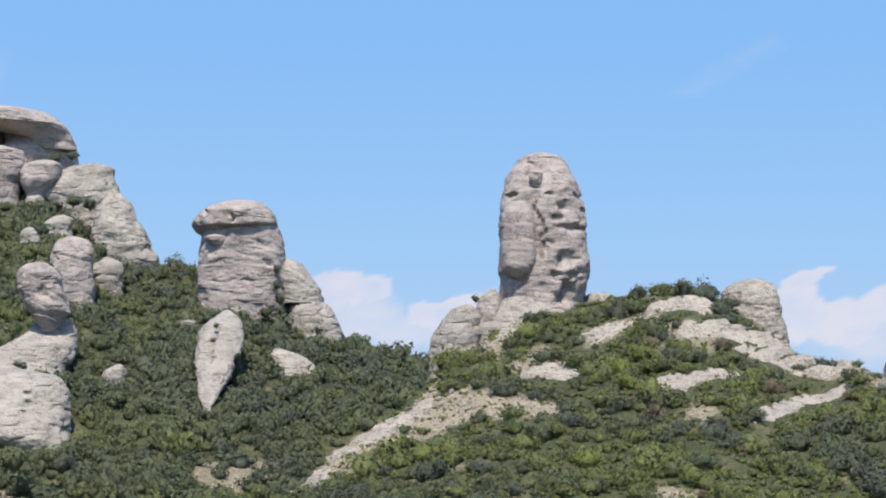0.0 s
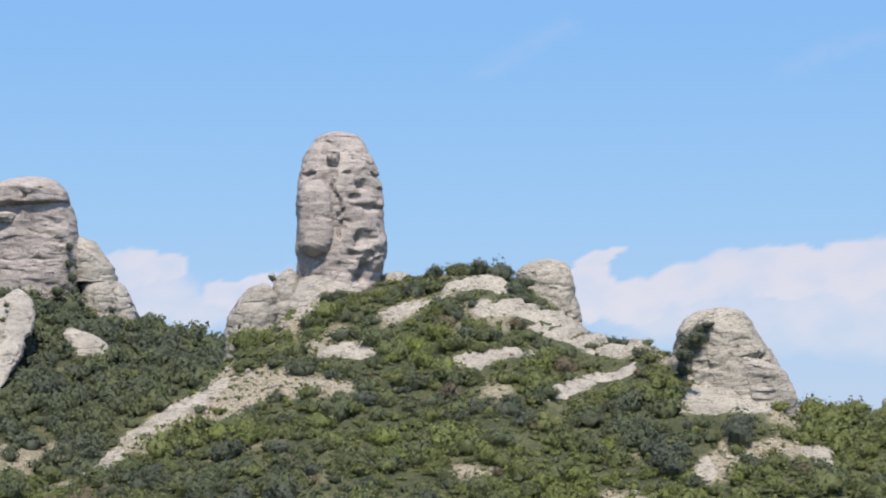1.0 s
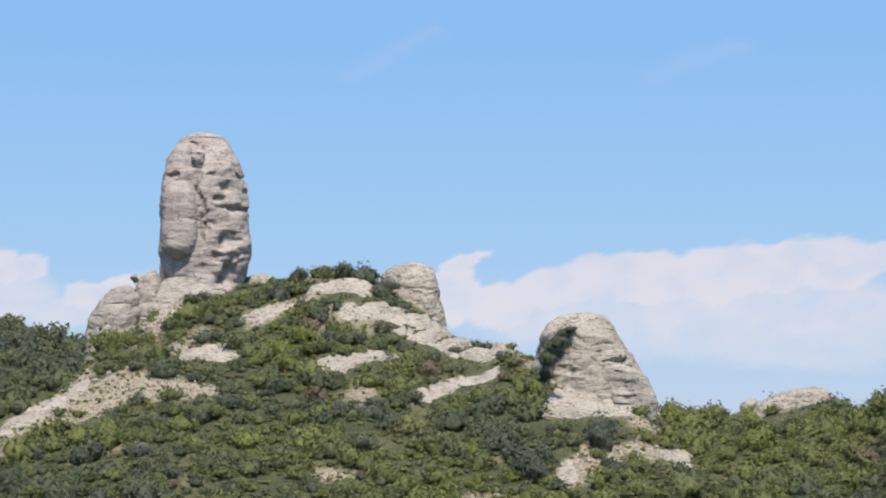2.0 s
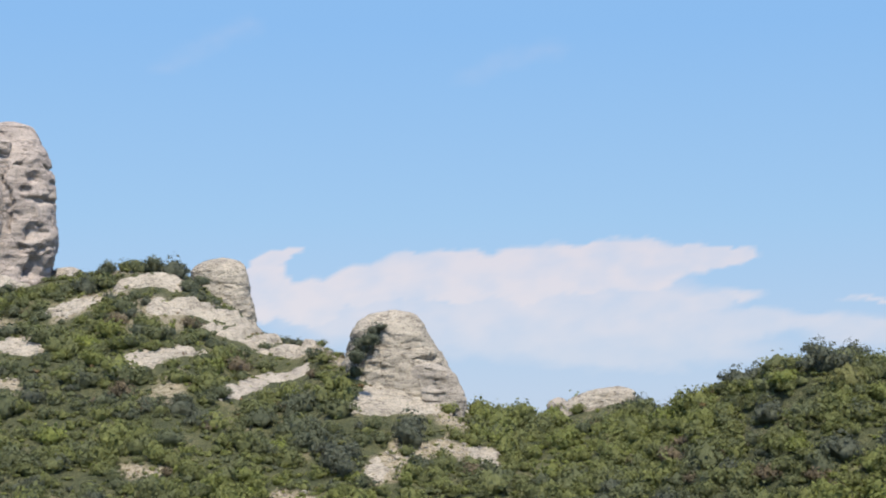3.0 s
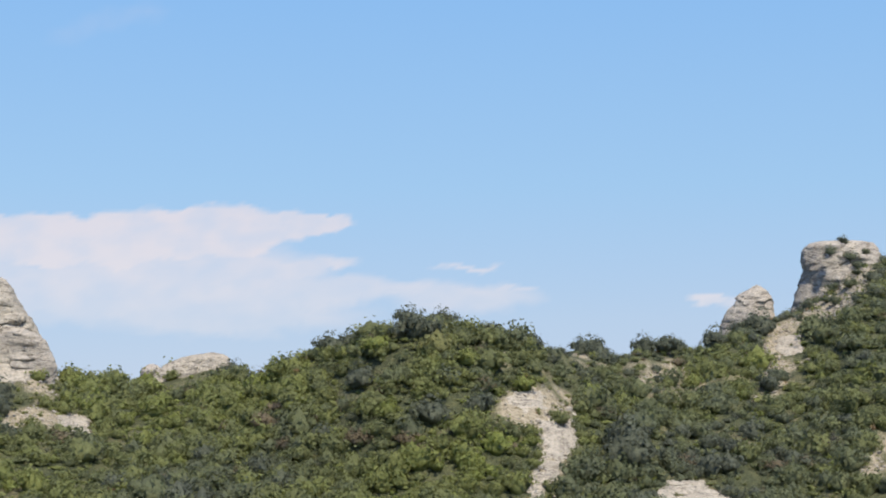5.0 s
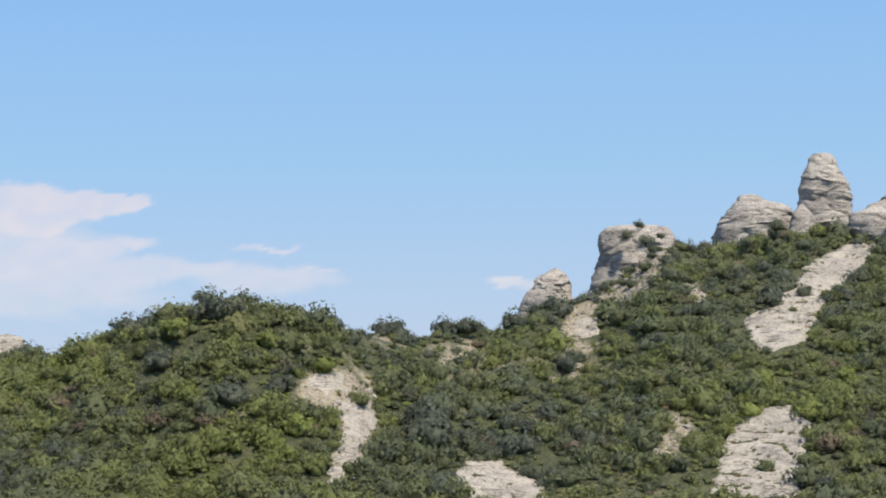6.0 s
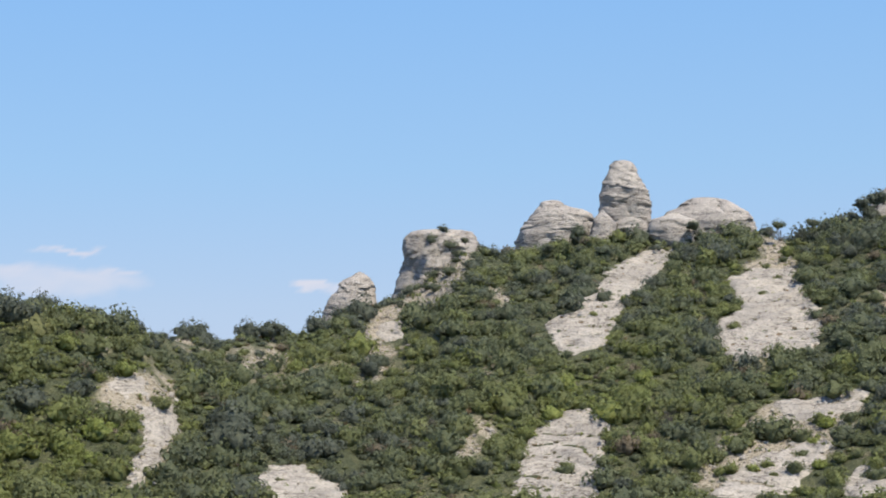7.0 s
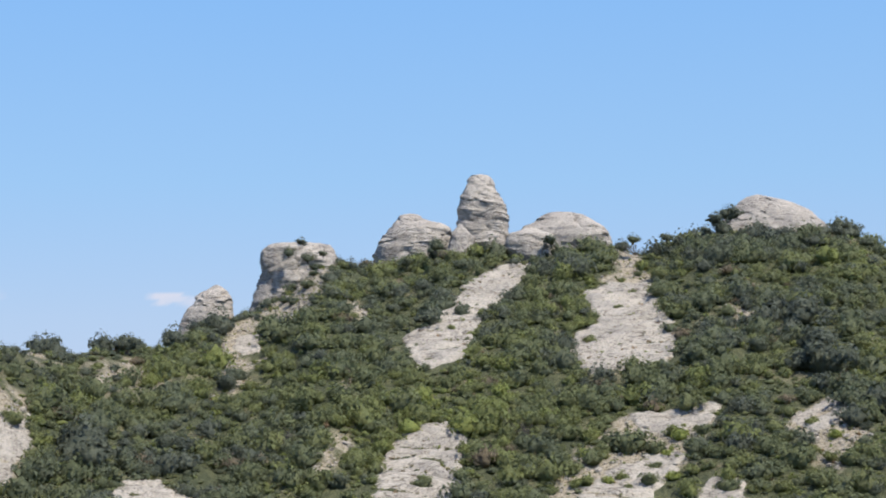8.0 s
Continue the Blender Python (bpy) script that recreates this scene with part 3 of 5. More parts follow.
block(-100.6, 431.4, 4, [(76.4, 0.7, 3.7), (75.9, -0.5, 5.0), (74.8, -3.0, 6.0), (72.2, -3.9, 6.3), (70.4, -3.7, 4.7), (67.5, -2.4, 2.4)], massif, "round_block", seed=33, sunk=5.0, beds=0.15, lumps=0.4, mat=ROCK_GREY)
block(-87.1, 436.7, 5, [(76.3, -2.2, 1.5), (76.0, -3.8, 3.1), (75.2, -5.9, 4.7), (72.6, -9.6, 5.0), (69.3, -13.1, 6.2), (67.3, -13.3, 7.7), (63.4, -9.1, 9.2)], massif, "step", seed=34, beds=0.3, lumps=0.72, joints=0.45, grooves=[(4.0, 74, 65, 0.8)])
block(-74.3, 423.0, 6, [(67.6, -6.6, -4.7), (66.4, -7.4, -3.9), (63.9, -8.3, -1.2), (60.0, -9.9, 0.8), (55.9, -10.5, 3.2), (52.5, -9.7, 5.3), (48.5, -6.3, 6.3)], massif, "buttress", seed=35, beds=0.3, lumps=0.78, joints=0.45, pits=[(5.0, 53.0, 1.5, 1.2, 1.5)])
rock(-80.1, 381.1, 4.5, [(50.8, -1.2, 1.0), (50.4, -2.0, 1.8), (49.6, -3.8, 3.4), (44.6, -4.8, 4.3), (39.5, -4.9, 4.7), (35.2, -5.0, 5.0)], name="rock_pillar", label="round-headed rock pillar standing in the scrub", seed=36, beds=0.2, lumps=0.5, joints=0.5, mat=ROCK_GREY)
rock(-76.8, 341.3, 4.2, [(40.6, -2.5, -0.8), (40.0, -4.0, 0.4), (38.1, -5.6, 2.3), (35.6, -5.5, 3.4), (33.4, -4.8, 4.1), (31.1, -3.2, 4.4), (29.4, -1.9, 3.6), (27.3, -1.0, 1.8)], name="rock_pillar", label="leaning knobbly rock pillar above a slab", sunk=0.4, seed=37, beds=0.2, lumps=0.5, joints=0.5, mat=ROCK_GREY, pits=[(-1.0, 34.5, 0.6, 1.5, 0.9)])
rock(-77.9, 337.9, 5, [(31.2, 1.6, 4.3), (29.6, -0.2, 6.4), (27.6, -1.2, 7.6), (25.6, -3.8, 8.1), (23.6, -6.6, 8.0), (21.5, -8.5, 7.2), (19.7, -9.0, 6.0), (16.7, -8.0, 5.0)], label="wide pale rock foot below a pillar", lean=0.6, seed=38, beds=0.2, lumps=0.52, joints=0.45)
rock(-69.7, 310.8, 6, [(19.3, -7.1, -5.2), (18.7, -7.8, -4.5), (17.5, -9.8, 1.8), (14.2, -12.1, 4.3), (10.2, -11.9, 4.8), (6.7, -10.2, 5.0), (3.2, -4.3, 4.3)], name="rock_slab", label="big pale rounded slab pocked with small holes", lean=0.6, seed=39, beds=0.15, lumps=0.52, joints=0.45, pits=[(-3.0, 14.0, 0.5, 0.5, 0.7), (-2.6, 12.0, 0.5, 0.6, 0.8), (-3.6, 10.5, 0.5, 0.5, 0.7), (3.5, 9.0, 0.5, 0.4, 0.6), (4.2, 7.5, 0.5, 0.4, 0.6)])
rock(-74.9, 394.0, 2.5, [(47.9, -1.0, 0.5), (47.3, -1.5, 1.2), (45.9, -3.1, 2.9), (42.7, -3.5, 3.2), (38.3, -3.6, 3.6)], label="broken rock knob in the scrub", seed=40, beds=0.3, lumps=0.5, joints=0.5)
rock(-90.7, 413.6, 2.5, [(60.1, -0.5, 1.9), (59.3, -1.5, 3.0), (57.4, -3.1, 2.9), (53.4, -3.2, 3.3)], label="pale rock face half hidden by shrubs", seed=41, beds=0.2, lumps=0.5, joints=0.5)
rock(-95.0, 402.9, 2, [(55.7, -0.9, 0.7), (55.0, -1.5, 1.4), (53.3, -2.5, 2.3), (49.9, -2.6, 2.7)], label="pale rock face half hidden by shrubs", seed=42, beds=0.2, lumps=0.5, joints=0.5)

# the ridge beyond the pinnacle
rock(52.5, 296.4, 4.5, [(33.2, -1.1, 0.4), (33.0, -1.7, 1.0), (32.5, -3.3, 2.5), (31.7, -4.8, 3.3), (30.7, -5.7, 3.8), (28.3, -5.7, 4.5), (25.5, -5.8, 5.2), (21.2, -6.1, 6.0)], name="rock_knoll", label="bedded rock knoll with a sheer side on the ridge", tilt=0.2, seed=51, mat=SLAB, beds=0.14, lumps=0.35, joints=0.4, step=0.22, pits=[(4.2, 31.0, 0.6, 0.6, 0.4)])
dome = formation("rock_dome", 0, 0, "pale bedded rock dome with ledges on the ridge")
block(70.5, 254.4, 5.6, [(21.7, -0.6, 1.2), (21.5, -1.3, 1.9), (21.1, -3.1, 3.2), (20.3, -4.6, 4.1), (19.1, -5.7, 5.0), (17.5, -6.5, 6.0), (15.8, -6.9, 6.9)], dome, "cap", tilt=0.15, seed=52, mat=SLAB, beds=0.15, lumps=0.39, joints=0.41, step=0.19, square=2.2, sunk=0.3, grooves=[(-1.0, 24.5, 19.0, 0.5)])
block(73.3, 253.2, 6.2, [(16.4, -6.2, 0.1), (16.2, -8.8, 2.7), (15.6, -10.1, 4.2), (14.1, -10.6, 4.9), (11.7, -10.9, 6.2), (9.6, -10.3, 7.4), (6.3, -8.3, 8.3)], dome, "base", tilt=0.2, seed=57, mat=SLAB, beds=0.15, lumps=0.45, joints=0.45, step=0.19, square=2.2, pits=[(2.0, 14.0, 2.0, 0.4, 0.8)])
rock(76.1, 247.2, 1.7, [(13.5, -3.2, -1.4), (13.2, -3.9, -0.6), (12.4, -4.9, 1.0), (10.7, -4.7, 2.8), (8.1, -3.5, 3.5)], label="angular boulder against the rock dome", seed=53, beds=0.35, lumps=0.5, joints=0.45, mat=ROCK)
rock(100.8, 248.3, 3, [(10.5, 2.1, 4.1), (10.3, 1.3, 4.9), (9.8, -1.2, 5.5), (8.6, -3.7, 6.0), (7.3, -5.2, 6.4), (4.8, -6.8, 6.7)], label="low pale rock hump among shrubs on the saddle", seed=54, mat=SLAB, beds=0.2, lumps=0.5, joints=0.45)
rock(96.2, 252.3, 1.2, [(8.9, -0.5, 0.4), (8.6, -0.9, 0.8), (8.1, -1.5, 1.5), (6.8, -1.9, 1.9)], label="small rock knob among shrubs on the saddle", seed=55, beds=0.1, lumps=0.5, joints=0.45)
rock(27.8, 310.8, 2.5, [(32.3, -0.7, 1.0), (32.1, -1.3, 1.7), (31.6, -2.6, 2.7), (29.5, -3.2, 3.2)], label="low pale rock behind the ridge shrubs", seed=56, beds=0.2)

# the far ridge with its small spire
rock(201.6, 242.1, 3, [(23.1, 2.1, 3.2), (22.8, 1.6, 3.7), (21.7, -0.6, 4.9), (19.7, -2.0, 5.6), (17.0, -3.6, 5.5), (13.6, -4.3, 4.3)], label="small bedded rock knob on the ridge", seed=61, beds=0.35, lumps=0.39, joints=0.41)
bluff = formation("rock_bluff", 0, 0, "rock bluff with an overhanging brow, shrubs on its top")
block(212.1, 228.8, 5, [(30.4, -1.2, 2.4), (30.2, -2.7, 3.9), (29.8, -5.0, 5.8), (28.2, -6.1, 7.1), (26.4, -6.3, 7.7), (25.6, -6.3, 8.1), (24.2, -6.4, 8.7), (21.2, -7.4, 8.9), (16.7, -8.8, 8.8)], bluff, "body", seed=69, beds=0.26, lumps=0.35, joints=0.55, tilt=0.2, mat=ROCK)
block(209.8, 229.4, 3.6, [(30.2, -0.5, 1.7), (30.1, -1.4, 2.6), (29.6, -2.9, 3.9), (28.2, -4.1, 4.5), (26.7, -4.2, 4.3), (25.2, -3.8, 3.8)], bluff, "brow", "overhanging rounded brow rock", seed=62, beds=0.2, lumps=0.2, joints=0.4, sunk=0.3, mat=ROCK)
rock(237.1, 226.6, 5, [(36.9, 0.4, 2.2), (36.5, -0.4, 2.8), (35.4, -1.3, 5.2), (34.7, -1.9, 8.2), (33.6, -3.0, 9.0), (31.5, -4.3, 9.1), (28.8, -5.5, 8.7), (24.6, -5.9, 5.9)], label="wedge of bedded rock on the skyline", seed=63, beds=0.4, lumps=0.39, joints=0.41)
rock(246.9, 215.9, 4, [(44.1, -0.9, 1.1), (43.8, -1.6, 1.7), (43.0, -2.4, 2.4), (40.8, -3.3, 3.3), (38.5, -3.9, 4.5), (36.1, -4.2, 5.0), (33.6, -4.5, 5.0), (30.2, -4.7, 4.7)], name="rock_spire", label="blunt bedded rock spire on the skyline", seed=64, beds=0.3, lumps=0.39, joints=0.41)
rock(240.0, 214.7, 2.5, [(34.3, -0.5, 0.3), (33.6, -0.9, 0.7), (31.9, -2.1, 2.1), (27.9, -2.7, 2.7)], label="rock foot below the spire", seed=65, beds=0.2)
rock(256.5, 204.4, 5, [(36.9, -1.1, 0.5), (36.8, -1.8, 1.2), (36.3, -3.2, 3.7), (35.2, -4.9, 6.0), (33.6, -7.2, 8.2), (30.0, -9.9, 9.8)], label="rounded rock summit split by a crack", seed=66, beds=0.3, lumps=0.45, joints=0.41, grooves=[(3.5, 38, 33, 0.8)])
rock(246.7, 203.8, 3, [(33.5, -0.6, 1.0), (33.0, -1.3, 1.6), (31.9, -4.1, 3.6), (29.4, -4.7, 4.8), (27.1, -3.7, 4.3), (24.8, -2.6, 2.6)], label="overhanging round boulder above the slab", seed=67, beds=0.3, lumps=0.5)
rock(277.2, 171.6, 6, [(38.8, -3.7, -1.8), (38.5, -4.5, -1.1), (37.9, -5.9, 1.4), (36.6, -7.2, 4.7), (34.8, -8.8, 7.6), (29.8, -12.2, 12.0)], name="rock_dome", label="low smooth rock dome on the skyline", seed=68, beds=0.25, lumps=0.39, joints=0.41, mat=ROCK)


# ---- slabs lying in the slope ----
def slab(outline, rise=0.5, label="bare sloping rock slab among shrubs", seed=0, mat=None, clear=False, stairs=0.75):
    """A sheet of bedrock that swells out of the slope within an outline on the plan."""
    xs, ys = [p[0] for p in outline], [p[1] for p in outline]
    cx, cy = sum(xs) / len(xs), sum(ys) / len(ys)
    far = math.hypot(cx, cy)
    bx, by = cx / far, cy / far
    span = 0.42
    us = [(p[0] - cx) * by - (p[1] - cy) * bx for p in outline]
    vs = [(p[0] - cx) * bx + (p[1] - cy) * by for p in outline]
    u, v = np.meshgrid(np.arange(min(us) - 1.5, max(us) + 1.5, span), np.arange(min(vs) - 1.5, max(vs) + 1.5, span), indexing="ij")
    x, y = cx + u * by + v * bx, cy - u * bx + v * by
    wx, wy = wobble(x * 1.3 + seed, y * 1.3, 0.35)
    soft = sum(inside(outline, x + wx + a, y + wy + b).astype(float) for a in (-0.8, 0, 0.8) for b in (-0.8, 0, 0.8)) / 9
    bed = np.array([noise.noise(Vector((p * 0.08 + seed, q * 0.08, 0))) for p, q in zip(x.ravel(), y.ravel())]).reshape(x.shape)
    z0 = ground(x, y)
    step = np.abs(((z0 * 0.55 + bed * 1.6 + seed * 0.37) % 1) - 0.5)
    fine = np.array([noise.noise(Vector((p * 0.7, q * 0.7, seed))) for p, q in zip(x.ravel(), y.ravel())]).reshape(x.shape)
    course = (z0 * 0.75 + bed * 1.8 + seed * 0.37) % 1
    stair = stairs * (np.clip((course - 0.55) / 0.15, 0, 1) - course)
    z = z0 - 0.8 + (0.8 + rise) * np.clip(soft * 2.2, 0, 1) + (0.3 * bed + 0.22 * fine + stair - 0.35 * (step < 0.05)) * soft
    nu, nv = x.shape
    i, j = np.meshgrid(np.arange(nu - 1), np.arange(nv - 1), indexing="ij")
    keep = (soft[:-1, :-1] + soft[1:, 1:] + soft[:-1, 1:] + soft[1:, :-1] > 0)
    p = (i * nv + j)[keep]
    tris = np.concatenate([np.stack([p, p + nv, p + nv + 1], -1), np.stack([p, p + nv + 1, p + 1], -1)])
    pts = np.stack([x, y, z], -1).reshape(-1, 3)
    SLABS.append(outline)
    if clear:
        OPEN.append(outline)
    band = np.floor((v + 1.2 * np.sin(u * 0.35 + seed) - min(vs)) / 6.5).ravel()[tris[:, 0]]
    pieces = []
    for k in np.unique(band):
        own = tris[band == k]
        tag = np.arange(len(pts))
        while True:  # flood the lowest corner number through each joined piece
            low = tag[own].min(axis=1)
            new_tag = tag.copy()
            np.minimum.at(new_tag, own.ravel(), np.repeat(low, 3))
            if (new_tag == tag).all():
                break
            tag = new_tag
        for q in np.unique(tag[own[:, 0]]):
            bit = own[tag[own[:, 0]] == q]
            if len(bit) > 40:
                pieces.append(bit)
    whole = new("bedrock_outcrop") if len(pieces) > 1 else None
    for bit in pieces:
        used, inv = np.unique(bit, return_inverse=True)
        me = tri_mesh("ledge", pts[used], inv.reshape(-1, 3), mat or SLAB, smooth=True)
        if len(pieces) > 1:
            part("ledge", me, whole)
        else:
            whole = new("bedrock_outcrop", me)
    return tagged(whole, label, "rock", "slabs in the slope")


SLABS = []
OPEN = [[(95.0, 250.0), (106.0, 246.5), (105.0, 243.0), (94.5, 246.5)]]  # ground kept open below bare rock; first the hump on the saddle
slab([(37.0, 277.5), (45.6, 280.8), (53.2, 283.1), (55.7, 282.1), (45.8, 276.7), (37.9, 274.1)], 0.8, seed=1, label="layered pale rock slab below the knoll", clear=True, stairs=1.5)
slab([(44.0, 271.5), (55.6, 282.1), (63.0, 274.9), (61.0, 268.2), (53.2, 270.3), (51.1, 272.5)], 0.7, seed=2, label="layered pale rock slab stepping down the ridge", clear=True, stairs=1.5)
slab([(33.6, 290.1), (37.6, 288.8), (44.3, 288.4), (42.9, 283.8), (32.9, 287.9)], 0.7, seed=3)
slab([(21.5, 284.2), (25.4, 286.6), (30.2, 288.2), (29.3, 284.0), (24.8, 280.4)], 0.4, seed=4)
slab([(30.8, 259.7), (36.2, 259.2), (45.2, 263.4), (43.9, 261.2), (37.2, 257.4), (35.0, 255.6), (31.0, 256.4)], 0.6, seed=5)
slab([(39.4, 244.3), (43.2, 248.0), (51.3, 261.0), (59.4, 263.4), (59.2, 259.1), (53.4, 259.0), (45.7, 248.6)], 0.35, seed=6, label="long narrow smooth slab like a ramp", mat=ROCK, clear=True)
slab([(12.5, 275.2), (19.9, 273.8), (21.0, 268.9), (12.7, 271.0)], 0.5, seed=7)
slab([(9.3, 298.9), (14.2, 303.2), (14.4, 295.7), (9.1, 295.4)], 0.4, seed=8)
slab([(-20.7, 322.6), (-15.0, 332.2), (-7.0, 266.9), (-2.0, 277.0), (-1.5, 272.5), (-6.8, 260.4), (-10.8, 257.8), (-15.5, 254.8)], 0.3, seed=9, label="worn pale rock ribs along the spur")
slab([(-26.3, 305.6), (-17.2, 255.4), (-15.7, 251.0), (-18.1, 241.1)], 0.3, seed=10, label="worn pale rock ribs along the spur")
slab([(58.5, 237.9), (66.0, 248.4), (74.4, 256.7), (77.6, 250.0), (75.1, 244.5), (66.9, 242.4)], 0.7, seed=11, label="pale slab below the rock dome", clear=True)
slab([(63.4, 251.1), (69.4, 257.8), (73.9, 256.8), (73.6, 256.9), (66.5, 250.1)], 0.7, seed=12, label="pale slab below the rock dome", clear=True)
slab([(76.1, 234.2), (81.5, 236.9), (78.2, 228.5), (75.2, 225.5)], 0.4, seed=13)
slab([(59.4, 226.1), (61.6, 226.3), (59.5, 219.1), (57.4, 219.9)], 0.4, seed=14)
slab([(239.1, 203.9), (242.4, 199.5), (227.7, 193.1), (215.3, 188.6), (206.9, 183.5), (198.6, 178.1), (191.7, 180.4), (200.8, 191.9), (208.2, 192.1), (217.7, 196.9), (230.0, 201.4)], 0.5, seed=15, label="long pale slab running down from the boulders")
slab([(233.0, 180.9), (238.8, 180.0), (243.7, 175.4), (232.9, 165.5), (223.4, 156.1), (213.4, 150.7), (207.4, 154.7), (204.8, 159.4), (216.0, 170.2), (223.2, 170.4)], 0.5, seed=16, label="large smooth rock slab widening down the slope")
slab([(176.1, 166.0), (178.5, 160.8), (174.5, 156.2), (165.4, 149.5), (160.1, 145.3), (153.7, 152.5), (166.7, 163.2)], 0.5, seed=17, label="flat-topped smooth rock slab in the slope")
slab([(195.4, 144.4), (199.6, 139.5), (202.8, 133.8), (198.8, 133.5), (194.6, 137.0), (194.1, 142.1)], 0.4, seed=18)
slab([(176.9, 135.8), (183.7, 134.6), (189.7, 131.4), (183.7, 129.4), (173.3, 128.9), (167.8, 134.0)], 0.4, seed=19)
slab([(181.0, 123.8), (184.2, 123.0), (184.0, 119.3), (180.3, 116.6), (177.0, 121.6)], 0.5, seed=20)
slab([(205.3, 125.3), (212.5, 123.4), (208.1, 118.5), (203.8, 121.0)], 0.3, seed=21)
slab([(129.3, 173.0), (136.0, 177.6), (139.6, 177.0), (140.6, 169.0), (137.5, 166.2), (126.8, 171.2)], 0.4, seed=22, label="rounded pale slab breaking through shrubs")
slab([(126.4, 191.2), (134.0, 194.0), (129.3, 189.0), (120.9, 181.7), (115.9, 179.0), (115.8, 180.0), (121.3, 184.7)], 0.35, seed=23)
slab([(122.6, 194.6), (128.6, 194.6), (127.8, 193.3), (121.9, 192.1)], 0.35, seed=24)
slab([(186.7, 215.6), (191.5, 215.8), (184.6, 208.2), (183.4, 211.3)], 0.4, seed=25)


# ---- shrubs ----
def ico(fine):
    bm = bmesh.new()
    bmesh.ops.create_icosphere(bm, subdivisions=fine, radius=1)
    v, t = np.array([p.co[:] for p in bm.verts]), np.array([[p.index for p in f.verts] for f in bm.faces])
    bm.free()
    return v, t


BALL_V, BALL_T = ico(1)
ORB_V, ORB_T = ico(2)


def crown_arrays(rng, lobes, leaves, leaf, flat=0.8, orb=(BALL_V, BALL_T)):
    """A crown of radius about 1 over the ground: an uneven core and many leaf sprays on several lobes."""
    cs = []
    for k in range(lobes):
        a, d = rng.uniform(0, 2 * np.pi), rng.uniform(0.25, 0.8) if k else 0.0
        rr = rng.uniform(0.26, 0.5) if k else 0.6
        cs.append((d * np.cos(a), d * np.sin(a), flat * rng.uniform(0.3, 1.0) * (1.05 - 0.55 * d), rr))
    cs = np.array(cs)
    v = orb[0].copy()
    reach = np.zeros(len(v))
    for c in cs:
        p = v @ c[:3]
        disc = p**2 - (c[:3] @ c[:3] - c[3] ** 2)
        reach = np.maximum(reach, np.where(disc > 0, p + np.sqrt(np.maximum(disc, 0)), 0))
    core = v * np.maximum(reach, 0.3)[:, None] * rng.uniform(0.62, 0.82, (len(v), 1))
    core[:, 2] = np.maximum(core[:, 2], -0.25)
    owner = np.argmin(((core[:, None, :] - cs[None, :, :3]) ** 2).sum(-1) / cs[None, :, 3] ** 2, axis=1)
    bulge = core - cs[owner, :3] + 0.3 * v
    bulge /= np.linalg.norm(bulge, axis=1)[:, None] + 1e-9
    # sprays
    pick = rng.integers(0, lobes, leaves)
    n = rng.normal(size=(leaves, 3))
    n[:, 2] = np.abs(n[:, 2]) * 0.9 - 0.25
    n /= np.linalg.norm(n, axis=1)[:, None]
    c = cs[pick, :3] + n * cs[pick, 3:4] * rng.uniform(0.8, 1.1, (leaves, 1))
    t = np.cross(n, rng.normal(size=(leaves, 3)))
    t /= np.linalg.norm(t, axis=1)[:, None]
    b = np.cross(n, t) + n * rng.uniform(-0.5, 0.35, (leaves, 1))
    s = leaf * rng.uniform(0.6, 1.4, (leaves, 1))
    tri = np.stack([c - t * s * 0.7, c + t * s * 0.7, c + b * s * 1.1], 1)
    face = np.cross(tri[:, 1] - tri[:, 0], tri[:, 2] - tri[:, 0])
    face /= np.linalg.norm(face, axis=1)[:, None]
    turned = (face * n).sum(1) < 0
    tri[turned] = tri[turned][:, ::-1]
    face[turned] *= -1
    nn = 0.8 * n + 0.25 * face + rng.normal(0, 0.15, (leaves, 3))  # sprays take the light of the lobe they sit on
    nn /= np.linalg.norm(nn, axis=1)[:, None]
    verts = np.concatenate([core, tri.reshape(-1, 3)])
    normals = np.concatenate([bulge, np.repeat(nn, 3, axis=0)])
    tris = np.concatenate([orb[1], len(core) + np.arange(3 * leaves).reshape(-1, 3)])
    return verts, tris, normals


RNG = np.random.default_rng(7)
CROWNS = [crown_arrays(RNG, 11 + k % 4, 205, 0.13, 0.7 + 0.06 * (k % 4)) for k in range(16)]
FAR_CROWNS = [crown_arrays(RNG, 9 + k % 3, 88, 0.17, 0.7 + 0.06 * (k % 4)) for k in range(12)]
TUFTS = [crown_arrays(RNG, 3, 18, 0.36, 0.7) for k in range(6)]
LOW = [crown_arrays(RNG, 6, 34, 0.22, 0.5) for k in range(8)]


def clear_of_rocks(x, y, more=0.4):
    ok = np.ones(np.shape(x), bool)
    for fx, fy, sx, sy, lo, hi, dep in FOOT:
        u, v = (x - fx) * sx + (y - fy) * sy, -(x - fx) * sy + (y - fy) * sx
        c, h = (lo + hi) / 2, (hi - lo) / 2 + more
        ok &= ((u - c) / h) ** 2 + (v / (dep + more)) ** 2 > 1
    return ok


def on_slab(x, y):
    wx, wy = wobble(x, y, 0.4)
    out = np.zeros(np.shape(x), bool)
    for p in SLABS:
        out |= inside(p, x + wx, y + wy)
    return out


def scatter(count, b0, b1, r0, r1):
    b = np.radians(RNG.uniform(b0, b1, count))
    r = np.sqrt(RNG.uniform(r0**2, r1**2, count))
    return r * np.sin(b), r * np.cos(b)


def crest_at(x, y):
    b = np.degrees(np.arctan2(x, y))
    return np.interp(b, CREST_B, CREST_R), np.interp(b, BACK_B, BACK_R)


